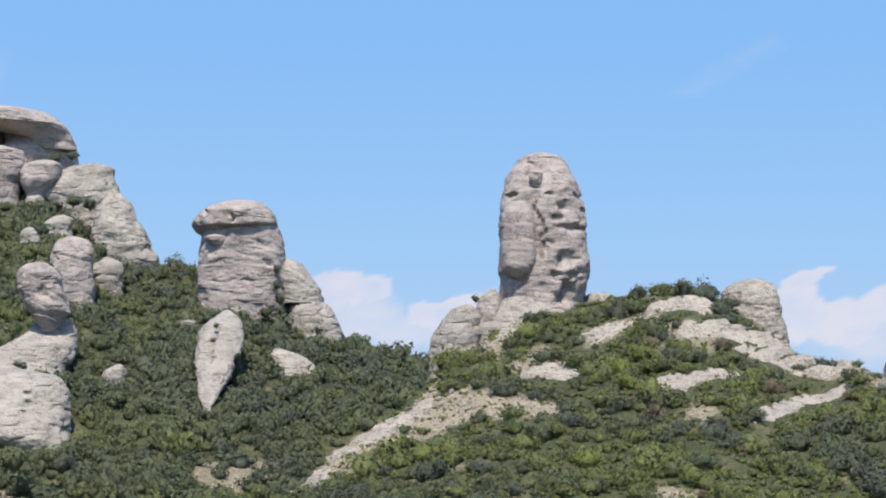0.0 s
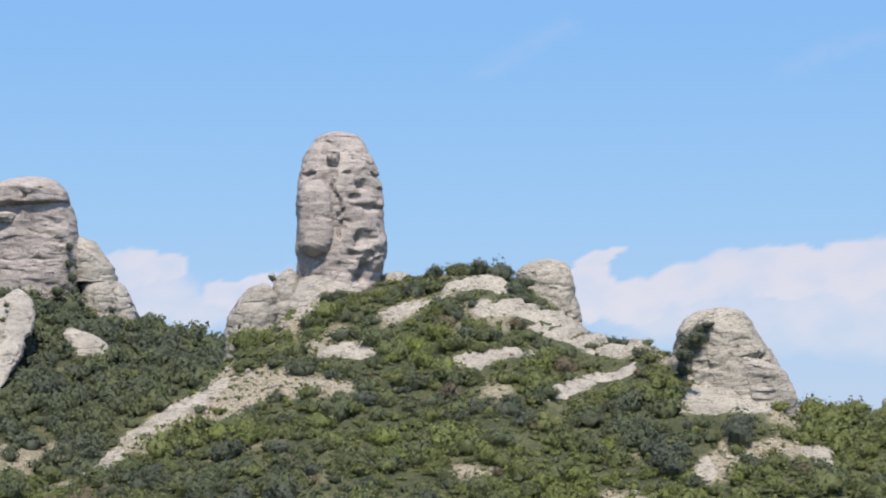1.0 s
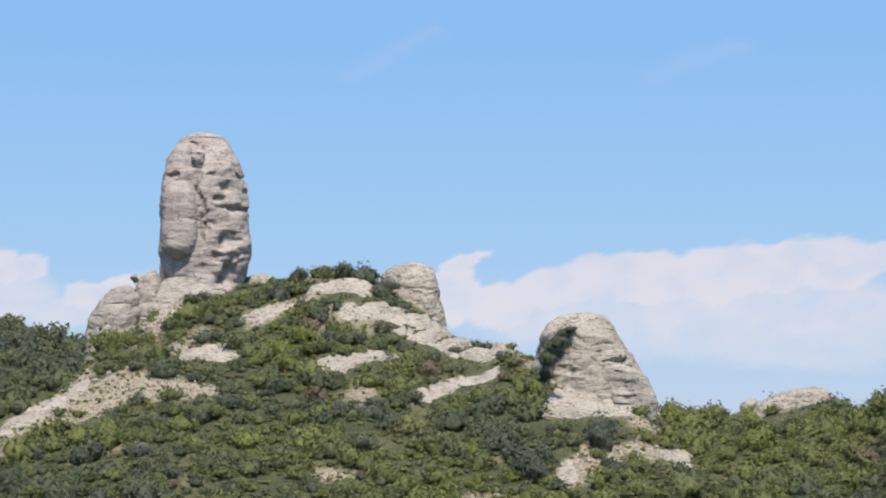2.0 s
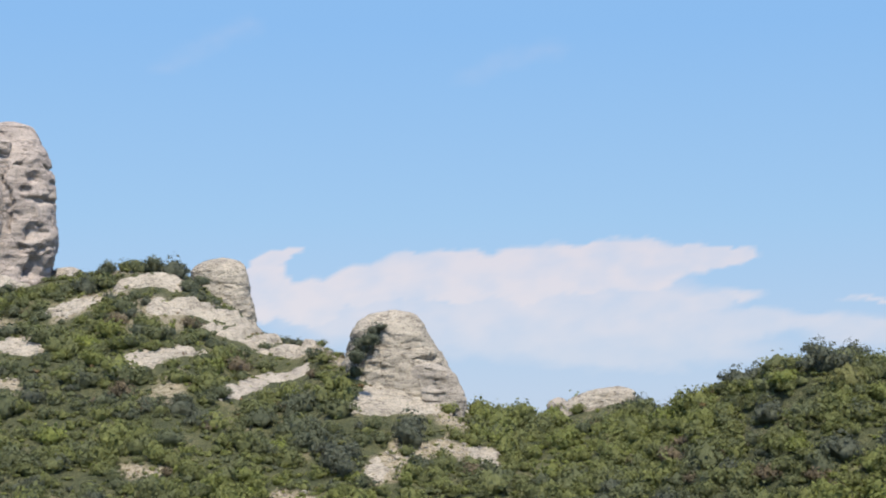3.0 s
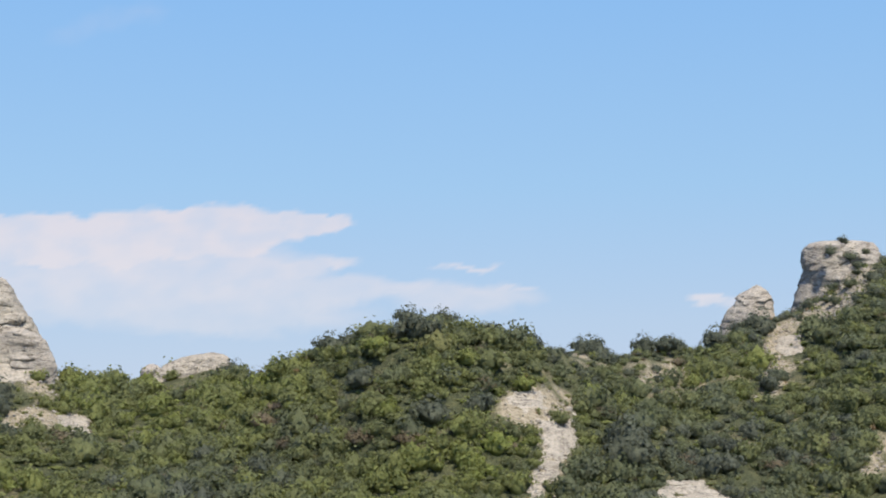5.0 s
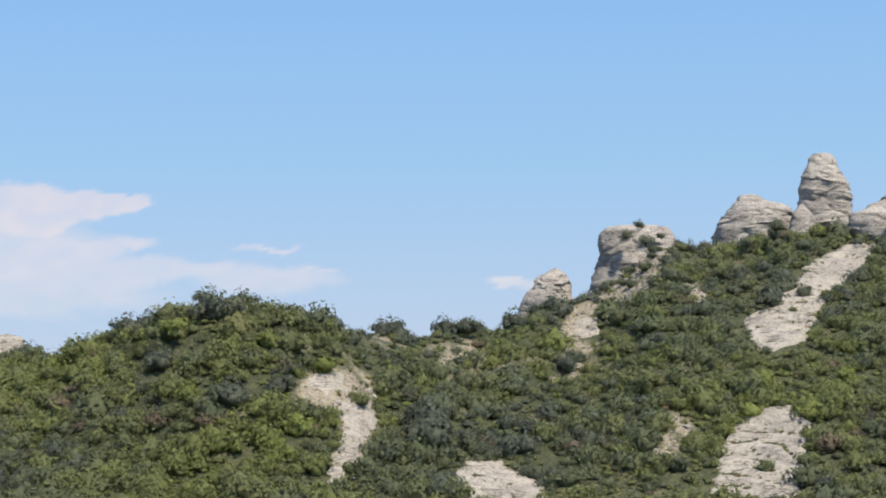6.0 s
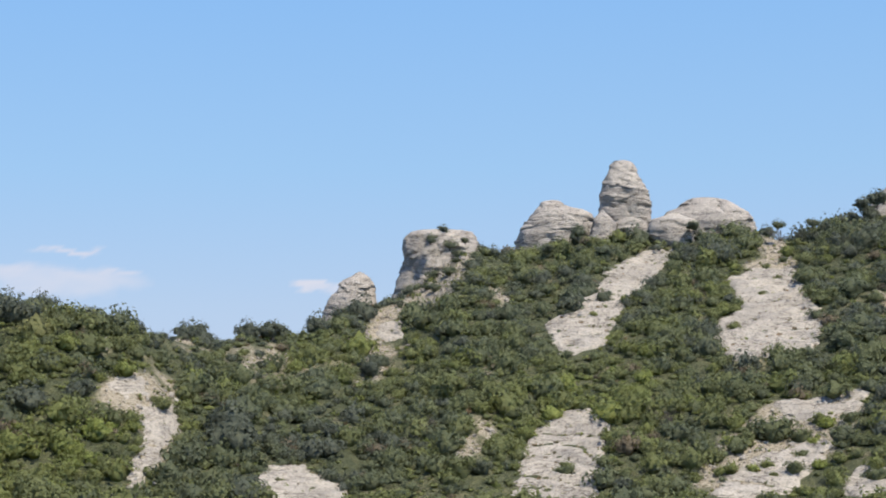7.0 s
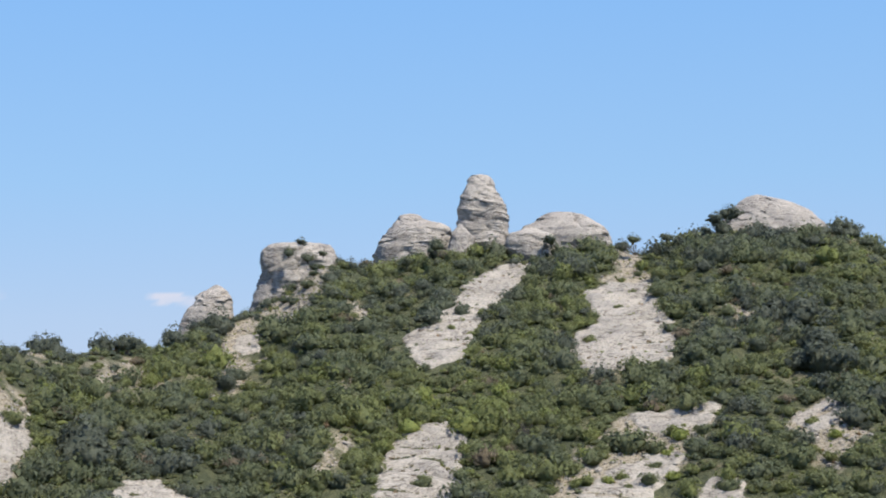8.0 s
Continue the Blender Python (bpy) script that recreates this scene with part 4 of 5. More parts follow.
def tones(x, y):
    """Stands of dark oak, of mid green scrub and of fresh yellow-green."""
    patch = 0.5 * np.sin(x * 0.07 + 2.0 * np.sin(y * 0.05)) * np.sin(y * 0.09 + x * 0.03) + 0.5
    t = 0.16 + 0.46 * patch + RNG.normal(0, 0.15, len(x))
    b, up = np.degrees(np.arctan2(x, y)), crest_at(x, y)[0] - np.hypot(x, y)
    t -= np.interp(b, (10, 14, 22, 30, 34, 38, 40), (0, 0.1, 0.0, 0.06, 0.14, 0.14, 0.2)) * np.interp(up, (0, 20, 60), (1, 0.8, 0.3))  # oak holds the upper slopes
    t = np.where(RNG.random(len(x)) < 0.03, 0.965, np.clip(t, 0, 0.93))
    return t


def pile(name, sets, x, y, size, tall, tone, label):
    vs, ts, tn, ns, at = [], [], [], [], 0
    z = ground(x, y)
    for k in range(len(x)):
        v, t, nn = sets[int(RNG.integers(len(sets)))]
        a = RNG.uniform(0, 6.28)
        ca, sa = math.cos(a) * size[k], math.sin(a) * size[k]
        w = np.stack([v[:, 0] * ca - v[:, 1] * sa + x[k], v[:, 0] * sa + v[:, 1] * ca + y[k], v[:, 2] * size[k] * tall[k] + z[k]], 1)
        vs.append(w)
        ts.append(t + at)
        ca, sa = math.cos(a), math.sin(a)
        ns.append(np.stack([nn[:, 0] * ca - nn[:, 1] * sa, nn[:, 0] * sa + nn[:, 1] * ca, nn[:, 2]], 1))
        tn.append(np.full(len(w), tone[k]))
        at += len(w)
    me = tri_mesh(name, np.concatenate(vs), np.concatenate(ts), LEAF, np.concatenate(tn), smooth=True, normals=np.concatenate(ns))
    return tagged(new(name, me), label, "shrubs", kind="stuff")


def plant(count, b0, b1, r0, r1, back=False):
    x, y = scatter(count, b0, b1, r0, r1)
    front, rear = crest_at(x, y)
    r = np.hypot(x, y)
    ok = (r > front + 26) & (r < rear + 5) if back else r < front + 2.5
    ok &= clear_of_rocks(x, y) & ~on_slab(x, y)
    bare = bare_at(x, y)
    ok &= ~bare | (RNG.random(count) < 0.1)
    ok &= (thin_dry(x, y) < 0.4) | (r < 240) | (np.degrees(np.arctan2(x, y)) > 9) | (RNG.random(count) < 0.5) | back
    ok &= ~inside(DRY_SLOPE, x, y) | (RNG.random(count) < 0.35)
    for up in (1.5, 3.0, 4.5, 6.0):
        for p in OPEN:
            ok &= ~inside(p, x * (1 + up / r), y * (1 + up / r))
    for up in (1.5, 3.0):  # bare rock keeps its downhill edge open
        ux, uy = x * (1 + up / r), y * (1 + up / r)
        ok &= (~on_slab(ux, uy) | (RNG.random(count) < 0.3 * (up - 1))) & (~bare_at(ux, uy) | (RNG.random(count) < 0.6))
    return x[ok], y[ok]


def bush_template(k, tone):
    """A shrub of about 1 m radius with its stem, to be copied."""
    v, t, nn = crown_arrays(RNG, 12 + k % 3, 620, 0.105, 0.8, (ORB_V, ORB_T))
    e = new("shrub")
    part("crown", tri_mesh("crown", v, t, LEAF, np.full(len(v), tone), smooth=True, normals=nn), e)
    bm = bmesh.new()
    for lean, top in ((0.0, 0.8), (0.45, 0.65), (-0.4, 0.6)):
        m = pose(lean * 0.3, 0.1 * lean, top / 2 - 0.2, 0, 40 * lean, 0)
        bmesh.ops.create_cone(bm, cap_ends=True, segments=6, radius1=0.09, radius2=0.04, depth=top + 0.4, matrix=m)
    me = bpy.data.meshes.new("stem")
    bm.to_mesh(me)
    bm.free()
    me.materials.append(BARK)
    part("stem", me, e)
    words = "dark grey-green evergreen oak shrub" if tone < 0.3 else "mid-green evergreen shrub" if tone < 0.6 else "fresh yellow-green shrub"
    return tagged(e, words + " on the stony slope", "shrub", "shrubs on the hillside")


TEMPLATES = [(tone, bush_template(k, tone)) for k, tone in enumerate((0.02, 0.1, 0.18, 0.28, 0.38, 0.48, 0.58, 0.68, 0.78, 0.88))]
USED = set()


def shrub(x, y, size, tone=0.2, z=None, tall=1.0):
    """One shrub that can be told apart, copied from the template of the nearest tone."""
    k = min(range(len(TEMPLATES)), key=lambda i: abs(TEMPLATES[i][0] - tone))
    z = float(ground(x, y)) if z is None else z
    if k in USED:
        ob = copy_thing(TEMPLATES[k][1], pose(x, y, z, 0, 0, 57.0 * len(USED) + 31.0 * x))
    else:
        ob = TEMPLATES[k][1]
        ob.matrix_basis = pose(x, y, z)
        USED.add(k)
    ob.scale = (size, size, size * tall)
    return ob


KNOWN = []


def known(x, y, size, tone=0.15, z=None, tall=1.0):
    KNOWN.append((x, y, size))
    shrub(x, y, size, tone, z, tall)


known(33.0, 296.7, 1.9, 0.10, tall=1.30)
known(35.4, 294.9, 1.7, 0.35, tall=1.00)
known(37.3, 292.1, 1.9, 0.30, tall=1.20)
known(39.8, 290.5, 2.2, 0.10, tall=1.20)
known(42.8, 288.9, 2.5, 0.03, tall=1.20)
known(29.0, 290.8, 2.1, 0.05, tall=1.40)
known(16.2, 302.8, 1.9, 0.15, tall=1.00)
known(1.6, 290.0, 2.8, 0.08, tall=1.00)
known(5.7, 305.9, 1.0, 0.05, z=30.1, tall=1.00)
known(44.7, 284.0, 1.8, 0.10, tall=1.10)
known(59.3, 276.0, 0.9, 0.05, tall=1.00)
known(60.9, 275.4, 1.1, 0.05, tall=1.00)
known(36.5, 264.2, 2.1, 0.30, tall=1.00)
known(9.1, 265.8, 2.7, 0.12, tall=1.00)
known(-1.3, 240.0, 2.9, 0.00, tall=1.00)
known(37.0, 241.4, 2.3, 0.03, tall=1.00)
known(21.5, 272.9, 3.0, 0.30, tall=1.00)
known(27.1, 268.1, 2.2, 0.85, tall=1.00)
known(19.3, 305.9, 0.7, 0.05, z=55.1, tall=0.80)
known(-39.4, 405.3, 2.3, 0.20, tall=1.00)
known(-28.0, 392.0, 1.3, 0.05, z=30.8, tall=1.20)
known(-36.8, 390.3, 1.1, 0.10, z=40.6, tall=1.60)
known(-36.8, 390.3, 1.0, 0.10, z=44.4, tall=1.60)
known(-35.4, 389.4, 1.5, 0.10, z=34.3, tall=1.30)
known(-35.9, 389.3, 1.4, 0.10, z=37.4, tall=1.40)
known(-34.6, 388.5, 1.7, 0.15, z=30.5, tall=1.20)
known(-38.9, 387.1, 1.7, 0.15, z=34.1, tall=1.20)
known(-64.4, 422.9, 3.6, 0.02, tall=1.00)
known(-68.3, 413.9, 3.2, 0.05, tall=1.00)
known(-59.8, 410.4, 2.9, 0.05, tall=1.00)
known(64.9, 249.2, 2.0, 0.06, z=15.4, tall=1.20)
known(63.3, 248.6, 1.6, 0.10, z=13.7, tall=1.20)
known(66.5, 249.8, 1.5, 0.05, z=17.6, tall=1.10)
known(64.2, 251.2, 1.7, 0.15, tall=1.00)
known(59.4, 275.9, 1.1, 0.03, tall=1.00)
known(67.4, 249.0, 1.2, 0.05, z=18.5, tall=0.60)
known(67.7, 234.9, 3.1, 0.05, tall=1.00)
known(55.3, 224.5, 3.3, 0.00, tall=1.00)
known(96.1, 251.5, 1.5, 0.05, tall=1.00)
known(105.5, 243.1, 2.2, 0.05, tall=1.00)
known(107.0, 232.8, 1.0, 0.03, tall=1.00)
known(96.8, 246.4, 1.5, 0.50, tall=1.00)
known(107.6, 227.9, 2.1, 0.02, tall=1.00)
known(116.6, 209.8, 2.3, 0.02, tall=1.00)
known(120.7, 208.0, 2.2, 0.02, tall=1.00)
known(113.6, 220.5, 2.2, 0.05, tall=1.00)
known(147.0, 212.7, 1.8, 0.03, tall=1.20)
known(150.0, 212.4, 1.8, 0.02, tall=1.20)
known(159.9, 215.0, 2.1, 0.05, tall=1.20)
known(167.2, 218.0, 2.5, 0.08, tall=1.20)
known(174.8, 216.5, 2.3, 0.03, tall=1.20)
known(186.1, 218.8, 2.8, 0.05, tall=1.20)
known(180.5, 216.3, 1.8, 0.10, tall=1.10)
known(210.7, 226.0, 1.5, 0.00, z=29.5, tall=0.80)
known(208.4, 226.8, 1.4, 0.15, z=27.9, tall=0.90)
known(210.9, 224.5, 1.6, 0.15, z=26.7, tall=0.90)
known(193.8, 136.4, 1.5, 0.50, tall=1.00)
known(187.6, 134.8, 1.8, 0.30, tall=1.00)
known(182.6, 139.9, 1.5, 0.35, tall=1.00)
known(191.4, 131.1, 1.3, 0.20, tall=1.00)
known(178.8, 133.7, 1.1, 0.55, tall=1.00)
known(174.7, 135.8, 1.3, 0.60, tall=1.00)
known(240.9, 179.2, 0.8, 0.50, tall=1.00)
known(237.8, 174.6, 0.7, 0.40, tall=1.00)
known(234.2, 176.5, 0.8, 0.50, tall=1.00)
known(228.9, 171.5, 0.7, 0.40, tall=1.00)
known(221.6, 170.8, 1.4, 0.50, tall=1.00)
known(245.0, 178.6, 0.9, 0.30, tall=1.00)
known(243.9, 184.4, 1.0, 0.30, tall=1.00)
known(198.6, 118.0, 1.0, 0.50, tall=1.00)
known(221.7, 221.3, 1.8, 0.03, tall=1.00)
known(211.6, 223.1, 1.4, 0.10, tall=1.00)
known(206.4, 214.2, 1.7, 0.05, tall=1.00)
known(205.2, 218.5, 1.5, 0.20, tall=1.00)
known(201.3, 217.7, 1.5, 0.10, tall=1.00)
known(216.0, 222.3, 1.6, 0.02, tall=1.00)
known(233.2, 219.1, 2.7, 0.08, tall=1.00)
known(237.0, 217.7, 2.5, 0.10, tall=1.00)
known(221.3, 129.8, 5.1, 0.00, tall=0.90)
known(237.3, 142.3, 4.4, 0.05, tall=1.00)
known(134.3, 184.0, 4.4, 0.00, tall=1.00)
known(153.3, 177.5, 1.9, 0.02, tall=1.00)
known(161.9, 151.9, 1.7, 0.25, tall=0.80)
known(213.2, 190.7, 1.5, 0.10, tall=1.20)
known(186.3, 138.3, 3.6, 0.25, tall=0.90)
known(265.5, 175.0, 2.4, 0.02, tall=1.20)
known(265.9, 178.6, 1.8, 0.03, tall=1.00)
known(275.0, 159.8, 2.2, 0.02, tall=0.70)
known(276.0, 155.9, 2.6, 0.03, tall=0.70)
known(277.6, 153.6, 2.2, 0.08, tall=0.70)
known(-94.7, 425.6, 2.5, 0.10, z=62.9, tall=0.90)
known(-89.5, 423.6, 2.2, 0.20, z=64.0, tall=0.90)
known(-85.3, 423.5, 2.5, 0.08, z=63.2, tall=0.90)
known(-81.4, 424.3, 2.2, 0.10, z=63.6, tall=0.90)
known(-78.1, 424.9, 1.7, 0.10, z=64.3, tall=0.90)
known(-96.8, 433.3, 2.8, 0.05, z=76.3, tall=0.80)
known(-92.4, 434.3, 2.0, 0.08, z=77.3, tall=0.80)
known(-103.5, 442.1, 2.9, 0.70, tall=0.90)
known(-107.8, 436.6, 2.9, 0.75, tall=0.90)
known(245.9, 198.4, 1.8, 0.10, z=30.0, tall=0.80)
known(257.7, 191.4, 1.8, 0.05, tall=1.00)
known(245.1, 210.3, 2.3, 0.10, tall=1.00)
known(170.5, 199.2, 2.5, 0.05, tall=1.00)
known(114.8, 204.7, 3.3, 0.02, tall=1.00)
known(107.4, 205.9, 2.7, 0.03, tall=1.00)
known(110.6, 192.8, 2.8, 0.02, tall=1.00)
known(139.0, 199.6, 2.2, 0.80, tall=1.00)
known(136.0, 187.1, 3.8, 0.00, tall=1.00)
known(125.5, 195.1, 1.9, 0.75, tall=1.00)
known(119.5, 199.1, 2.1, 0.70, tall=1.00)
known(128.7, 191.8, 1.8, 0.40, tall=1.00)
known(117.0, 192.2, 2.4, 0.03, tall=1.00)
known(110.1, 220.0, 2.4, 0.05, tall=1.00)
known(106.9, 198.0, 1.3, 0.97, tall=1.00)
known(53.1, 232.0, 2.9, 0.08, tall=1.00)
known(66.3, 230.9, 3.1, 0.04, tall=1.00)
known(55.1, 221.2, 2.8, 0.02, tall=1.00)
known(45.4, 288.4, 1.9, 0.10, z=25.4, tall=1.00)
known(47.2, 287.1, 1.5, 0.08, z=27.8, tall=1.00)
known(61.4, 239.3, 1.6, 0.12, z=13.2, tall=1.00)
known(63.3, 240.3, 1.5, 0.10, z=15.7, tall=1.00)
known(206.4, 224.6, 1.1, 0.10, z=27.4, tall=0.90)
known(208.2, 221.6, 1.0, 0.10, z=26.4, tall=0.90)
known(210.1, 219.8, 1.0, 0.08, z=27.3, tall=0.90)
known(208.2, 220.1, 1.0, 0.20, z=23.8, tall=0.80)
known(202.6, 221.3, 1.3, 0.15, z=19.0, tall=0.80)
known(206.1, 219.4, 1.1, 0.20, z=20.6, tall=0.80)
known(203.3, 219.3, 1.0, 0.15, z=16.2, tall=0.80)
known(208.5, 218.5, 1.6, 0.05, z=21.7, tall=1.00)
known(193.2, 134.6, 1.4, 0.98, tall=1.00)
known(191.0, 130.8, 1.2, 0.97, tall=1.00)
known(187.2, 132.7, 1.0, 0.96, tall=1.00)
known(181.4, 141.4, 1.2, 0.90, tall=1.00)
known(182.0, 138.9, 1.0, 0.50, tall=1.00)
known(183.9, 132.2, 1.2, 0.30, tall=1.00)
known(184.5, 127.0, 1.3, 0.45, tall=1.00)
known(188.9, 126.8, 1.6, 0.25, tall=1.00)
known(177.1, 134.6, 1.0, 0.97, tall=1.00)
known(173.6, 136.8, 1.0, 0.60, tall=1.00)
known(177.4, 131.8, 0.8, 0.35, tall=1.00)
known(211.2, 126.2, 1.9, 0.30, tall=1.00)
known(205.5, 122.0, 1.2, 0.50, tall=1.00)
known(203.0, 117.3, 1.1, 0.97, tall=1.00)
known(199.2, 112.0, 1.5, 0.40, tall=1.00)
known(198.3, 122.4, 1.9, 0.30, tall=1.00)
known(194.4, 117.2, 1.6, 0.15, tall=1.00)
known(228.0, 134.1, 3.6, 0.02, tall=1.00)
known(214.8, 141.1, 1.6, 0.35, tall=1.00)
known(221.9, 140.3, 2.2, 0.10, tall=1.00)
known(223.5, 127.0, 2.5, 0.20, tall=1.00)
known(243.5, 134.2, 2.3, 0.08, tall=1.00)
known(214.8, 191.9, 1.3, 0.10, tall=1.00)
known(219.2, 188.4, 1.8, 0.15, tall=1.00)
known(219.7, 171.9, 1.6, 0.60, tall=1.00)
known(216.1, 166.9, 1.2, 0.50, tall=1.00)
known(163.1, 152.8, 1.2, 0.35, tall=1.00)
known(207.6, 187.9, 0.9, 0.50, tall=1.00)
known(154.3, 158.9, 1.8, 0.10, tall=1.00)
known(174.2, 201.0, 2.0, 0.10, tall=1.00)
known(180.4, 213.5, 1.4, 0.12, tall=1.00)
known(34.4, 265.8, 1.9, 0.10, tall=1.00)
known(38.4, 263.7, 2.0, 0.12, tall=1.00)
known(42.8, 259.0, 1.5, 0.20, tall=1.00)
known(49.4, 262.9, 1.7, 0.40, tall=1.00)
known(54.4, 270.6, 1.2, 0.20, tall=1.00)
known(43.3, 247.2, 1.8, 0.15, tall=1.00)
known(37.9, 243.6, 2.1, 0.10, tall=1.00)
known(54.1, 244.6, 3.2, 0.12, tall=1.00)
known(47.5, 243.9, 2.4, 0.40, tall=1.00)
known(48.4, 232.5, 1.7, 0.85, tall=1.00)
known(33.8, 254.3, 1.1, 0.10, tall=1.00)
known(23.5, 255.9, 2.5, 0.45, tall=1.00)
known(27.2, 261.1, 2.2, 0.70, tall=1.00)
known(23.1, 266.0, 1.7, 0.55, tall=1.00)
known(16.8, 298.5, 1.9, 0.10, tall=1.00)
known(29.3, 292.5, 1.9, 0.08, tall=1.00)
known(9.6, 267.3, 2.6, 0.25, tall=1.00)
known(47.6, 267.3, 0.8, 0.10, tall=1.00)
known(266.2, 173.9, 2.4, 0.05, z=33.8, tall=0.90)
known(263.2, 174.9, 1.8, 0.05, z=32.9, tall=0.90)
known(152.5, 218.0, 2.7, 0.03, z=10.2, tall=0.80)
known(150.3, 218.3, 1.5, 0.06, z=10.6, tall=0.90)
known(160.3, 214.8, 2.1, 0.05, z=10.5, tall=0.80)
known(162.9, 212.8, 2.2, 0.06, z=10.4, tall=0.80)
known(173.2, 214.9, 1.9, 0.04, z=11.1, tall=1.00)
known(276.9, 156.4, 2.4, 0.06, z=30.3, tall=0.90)
known(255.1, 179.7, 1.4, 0.10, z=29.7, tall=0.90)
known(252.4, 185.1, 1.4, 0.15, z=29.5, tall=0.90)
known(216.9, 220.1, 2.2, 0.05, z=24.8, tall=0.90)
known(217.6, 218.0, 2.2, 0.08, z=23.7, tall=0.90)
known(228.7, 210.7, 2.0, 0.10, z=28.8, tall=1.00)
known(223.8, 213.0, 1.4, 0.12, z=25.8, tall=1.00)
known(-76.7, 321.0, 2.1, 0.12, z=18.2, tall=1.00)
known(-72.1, 317.9, 1.6, 0.20, z=16.9, tall=1.00)
known(-69.1, 287.8, 3.2, 0.25, z=1.3, tall=1.00)
known(-64.4, 291.0, 2.1, 0.30, z=2.4, tall=1.00)
known(-77.8, 315.6, 1.4, 0.10, z=15.4, tall=1.00)
known(-44.7, 349.1, 0.7, 0.30, z=28.7, tall=1.20)
known(-45.0, 347.1, 0.7, 0.30, z=25.7, tall=1.30)
known(-45.6, 344.0, 0.7, 0.30, z=22.2, tall=1.20)
known(14.9, 297.6, 1.9, 0.10, tall=1.00)
known(17.3, 301.5, 1.2, 0.15, tall=1.00)
known(11.2, 287.8, 2.0, 0.20, tall=1.00)
known(20.6, 296.3, 1.3, 0.30, tall=1.00)
known(6.2, 290.9, 1.1, 0.12, tall=1.00)
known(181.4, 214.6, 2.0, 0.06, tall=1.00)
known(163.9, 208.3, 1.0, 0.20, tall=1.00)
known(145.6, 196.4, 1.3, 0.50, tall=1.00)
known(150.8, 198.1, 1.1, 0.30, tall=1.00)
known(165.5, 206.3, 1.4, 0.15, tall=1.00)
known(149.0, 206.3, 1.0, 0.40, tall=1.00)
known(186.6, 144.5, 1.7, 0.60, tall=1.00)
known(175.9, 139.5, 1.7, 0.40, tall=1.00)
known(179.8, 130.2, 1.7, 0.30, tall=1.00)
known(194.5, 131.9, 1.4, 0.30, tall=1.00)
known(182.7, 128.7, 1.1, 0.97, tall=1.00)
known(182.0, 120.0, 1.8, 0.30, tall=1.00)
known(195.5, 146.9, 1.4, 0.20, tall=1.00)
known(185.9, 138.0, 1.9, 0.15, tall=1.00)
known(205.7, 125.6, 1.4, 0.40, tall=1.00)
known(196.2, 114.3, 1.2, 0.50, tall=1.00)

fx, fy = plant(9000, -14.7, 62.2, 206, 330)
hx, hy = plant(900, 22, 38, 204, 262)
fx, fy = np.concatenate([fx, hx]), np.concatenate([fy, hy])
size = np.clip(RNG.lognormal(0.38, 0.38, len(fx)), 0.6, 3.2)
bear, gap = np.degrees(np.arctan2(fx, fy)), crest_at(fx, fy)[0] - np.hypot(fx, fy)
low = (((bear > 3) & (bear < 14)) | ((bear > 33.5) & (bear < 41.5))) & (gap < 9)
size = np.where(low, size * 0.5, size)  # wind-cut heath along the open crests
tone = tones(fx, fy)
tall = RNG.uniform(0.75, 1.2, len(fx))
apart = np.ones(len(fx), bool)
for kx, ky, ks in KNOWN:
    apart &= np.hypot(fx - kx, fy - ky) > ks * 0.95
order = np.argsort(np.hypot(fx, fy))
single = [i for i in order if apart[i] and 208 < math.hypot(fx[i], fy[i])][:76]
for i in single:
    shrub(float(fx[i]), float(fy[i]), float(size[i]), float(tone[i]), tall=float(tall[i]))
apart[single] = False
pile("front_scrub", CROWNS, fx[apart], fy[apart], size[apart], tall[apart], tone[apart], "dense mixed evergreen scrub covering the near hillside")
gx, gy = plant(6000, -16, 4, 262, 470, back=True)
size = np.clip(RNG.lognormal(0.62, 0.36, len(gx)), 0.8, 3.8)
pile("far_scrub", FAR_CROWNS, gx, gy, size, RNG.uniform(0.75, 1.25, len(gx)), tones(gx, gy) * 0.5, "dark oak scrub on the slope below the massif")


def tufts():
    x, y = scatter(6500, -15, 63, 205, 330)
    front, rear = crest_at(x, y)
    ok = (np.hypot(x, y) < front + 3) & clear_of_rocks(x, y, 0) & (~on_slab(x, y) | (RNG.random(len(x)) < 0.2))
    ux, uy = scatter(13000, -10, 63, 204, 320)
    more = bare_at(ux, uy) & clear_of_rocks(ux, uy, 0) & ~on_slab(ux, uy)
    sx, sy = scatter(26000, -10, 63, 204, 320)
    cleft = on_slab(sx, sy) & clear_of_rocks(sx, sy, 0)
    x, y = np.concatenate([x[ok], ux[more], sx[cleft][:1500]]), np.concatenate([y[ok], uy[more], sy[cleft][:1500]])
    s = np.clip(RNG.lognormal(-0.75, 0.42, len(x)), 0.2, 1.0) * np.where(bare_at(x, y), 0.6, 1.0)
    t = np.clip(RNG.normal(0.55, 0.25, len(x)), 0, 1.0)
    t = np.where(on_slab(x, y) & (RNG.random(len(x)) < 0.7), RNG.uniform(0.93, 1.0, len(x)), t)  # dry heather in the clefts
    s = np.where(on_slab(x, y), s * 0.6, s)
    pile("herb_tufts", TUFTS, x, y, s, RNG.uniform(0.6, 1.1, len(x)), t, "small herb and heather tufts on stony soil")


tufts()


def low_scrub():
    """Knee-high heath that fills the gaps between the shrubs."""
    x, y = plant(15000, -14, 63, 204, 325)
    s = np.clip(RNG.lognormal(-0.15, 0.3, len(x)), 0.45, 1.5)
    pile("low_scrub", LOW, x, y, s, RNG.uniform(0.5, 0.9, len(x)), np.clip(tones(x, y) + 0.08, 0, 0.93), "knee-high heath and rosemary between taller shrubs")


low_scrub()


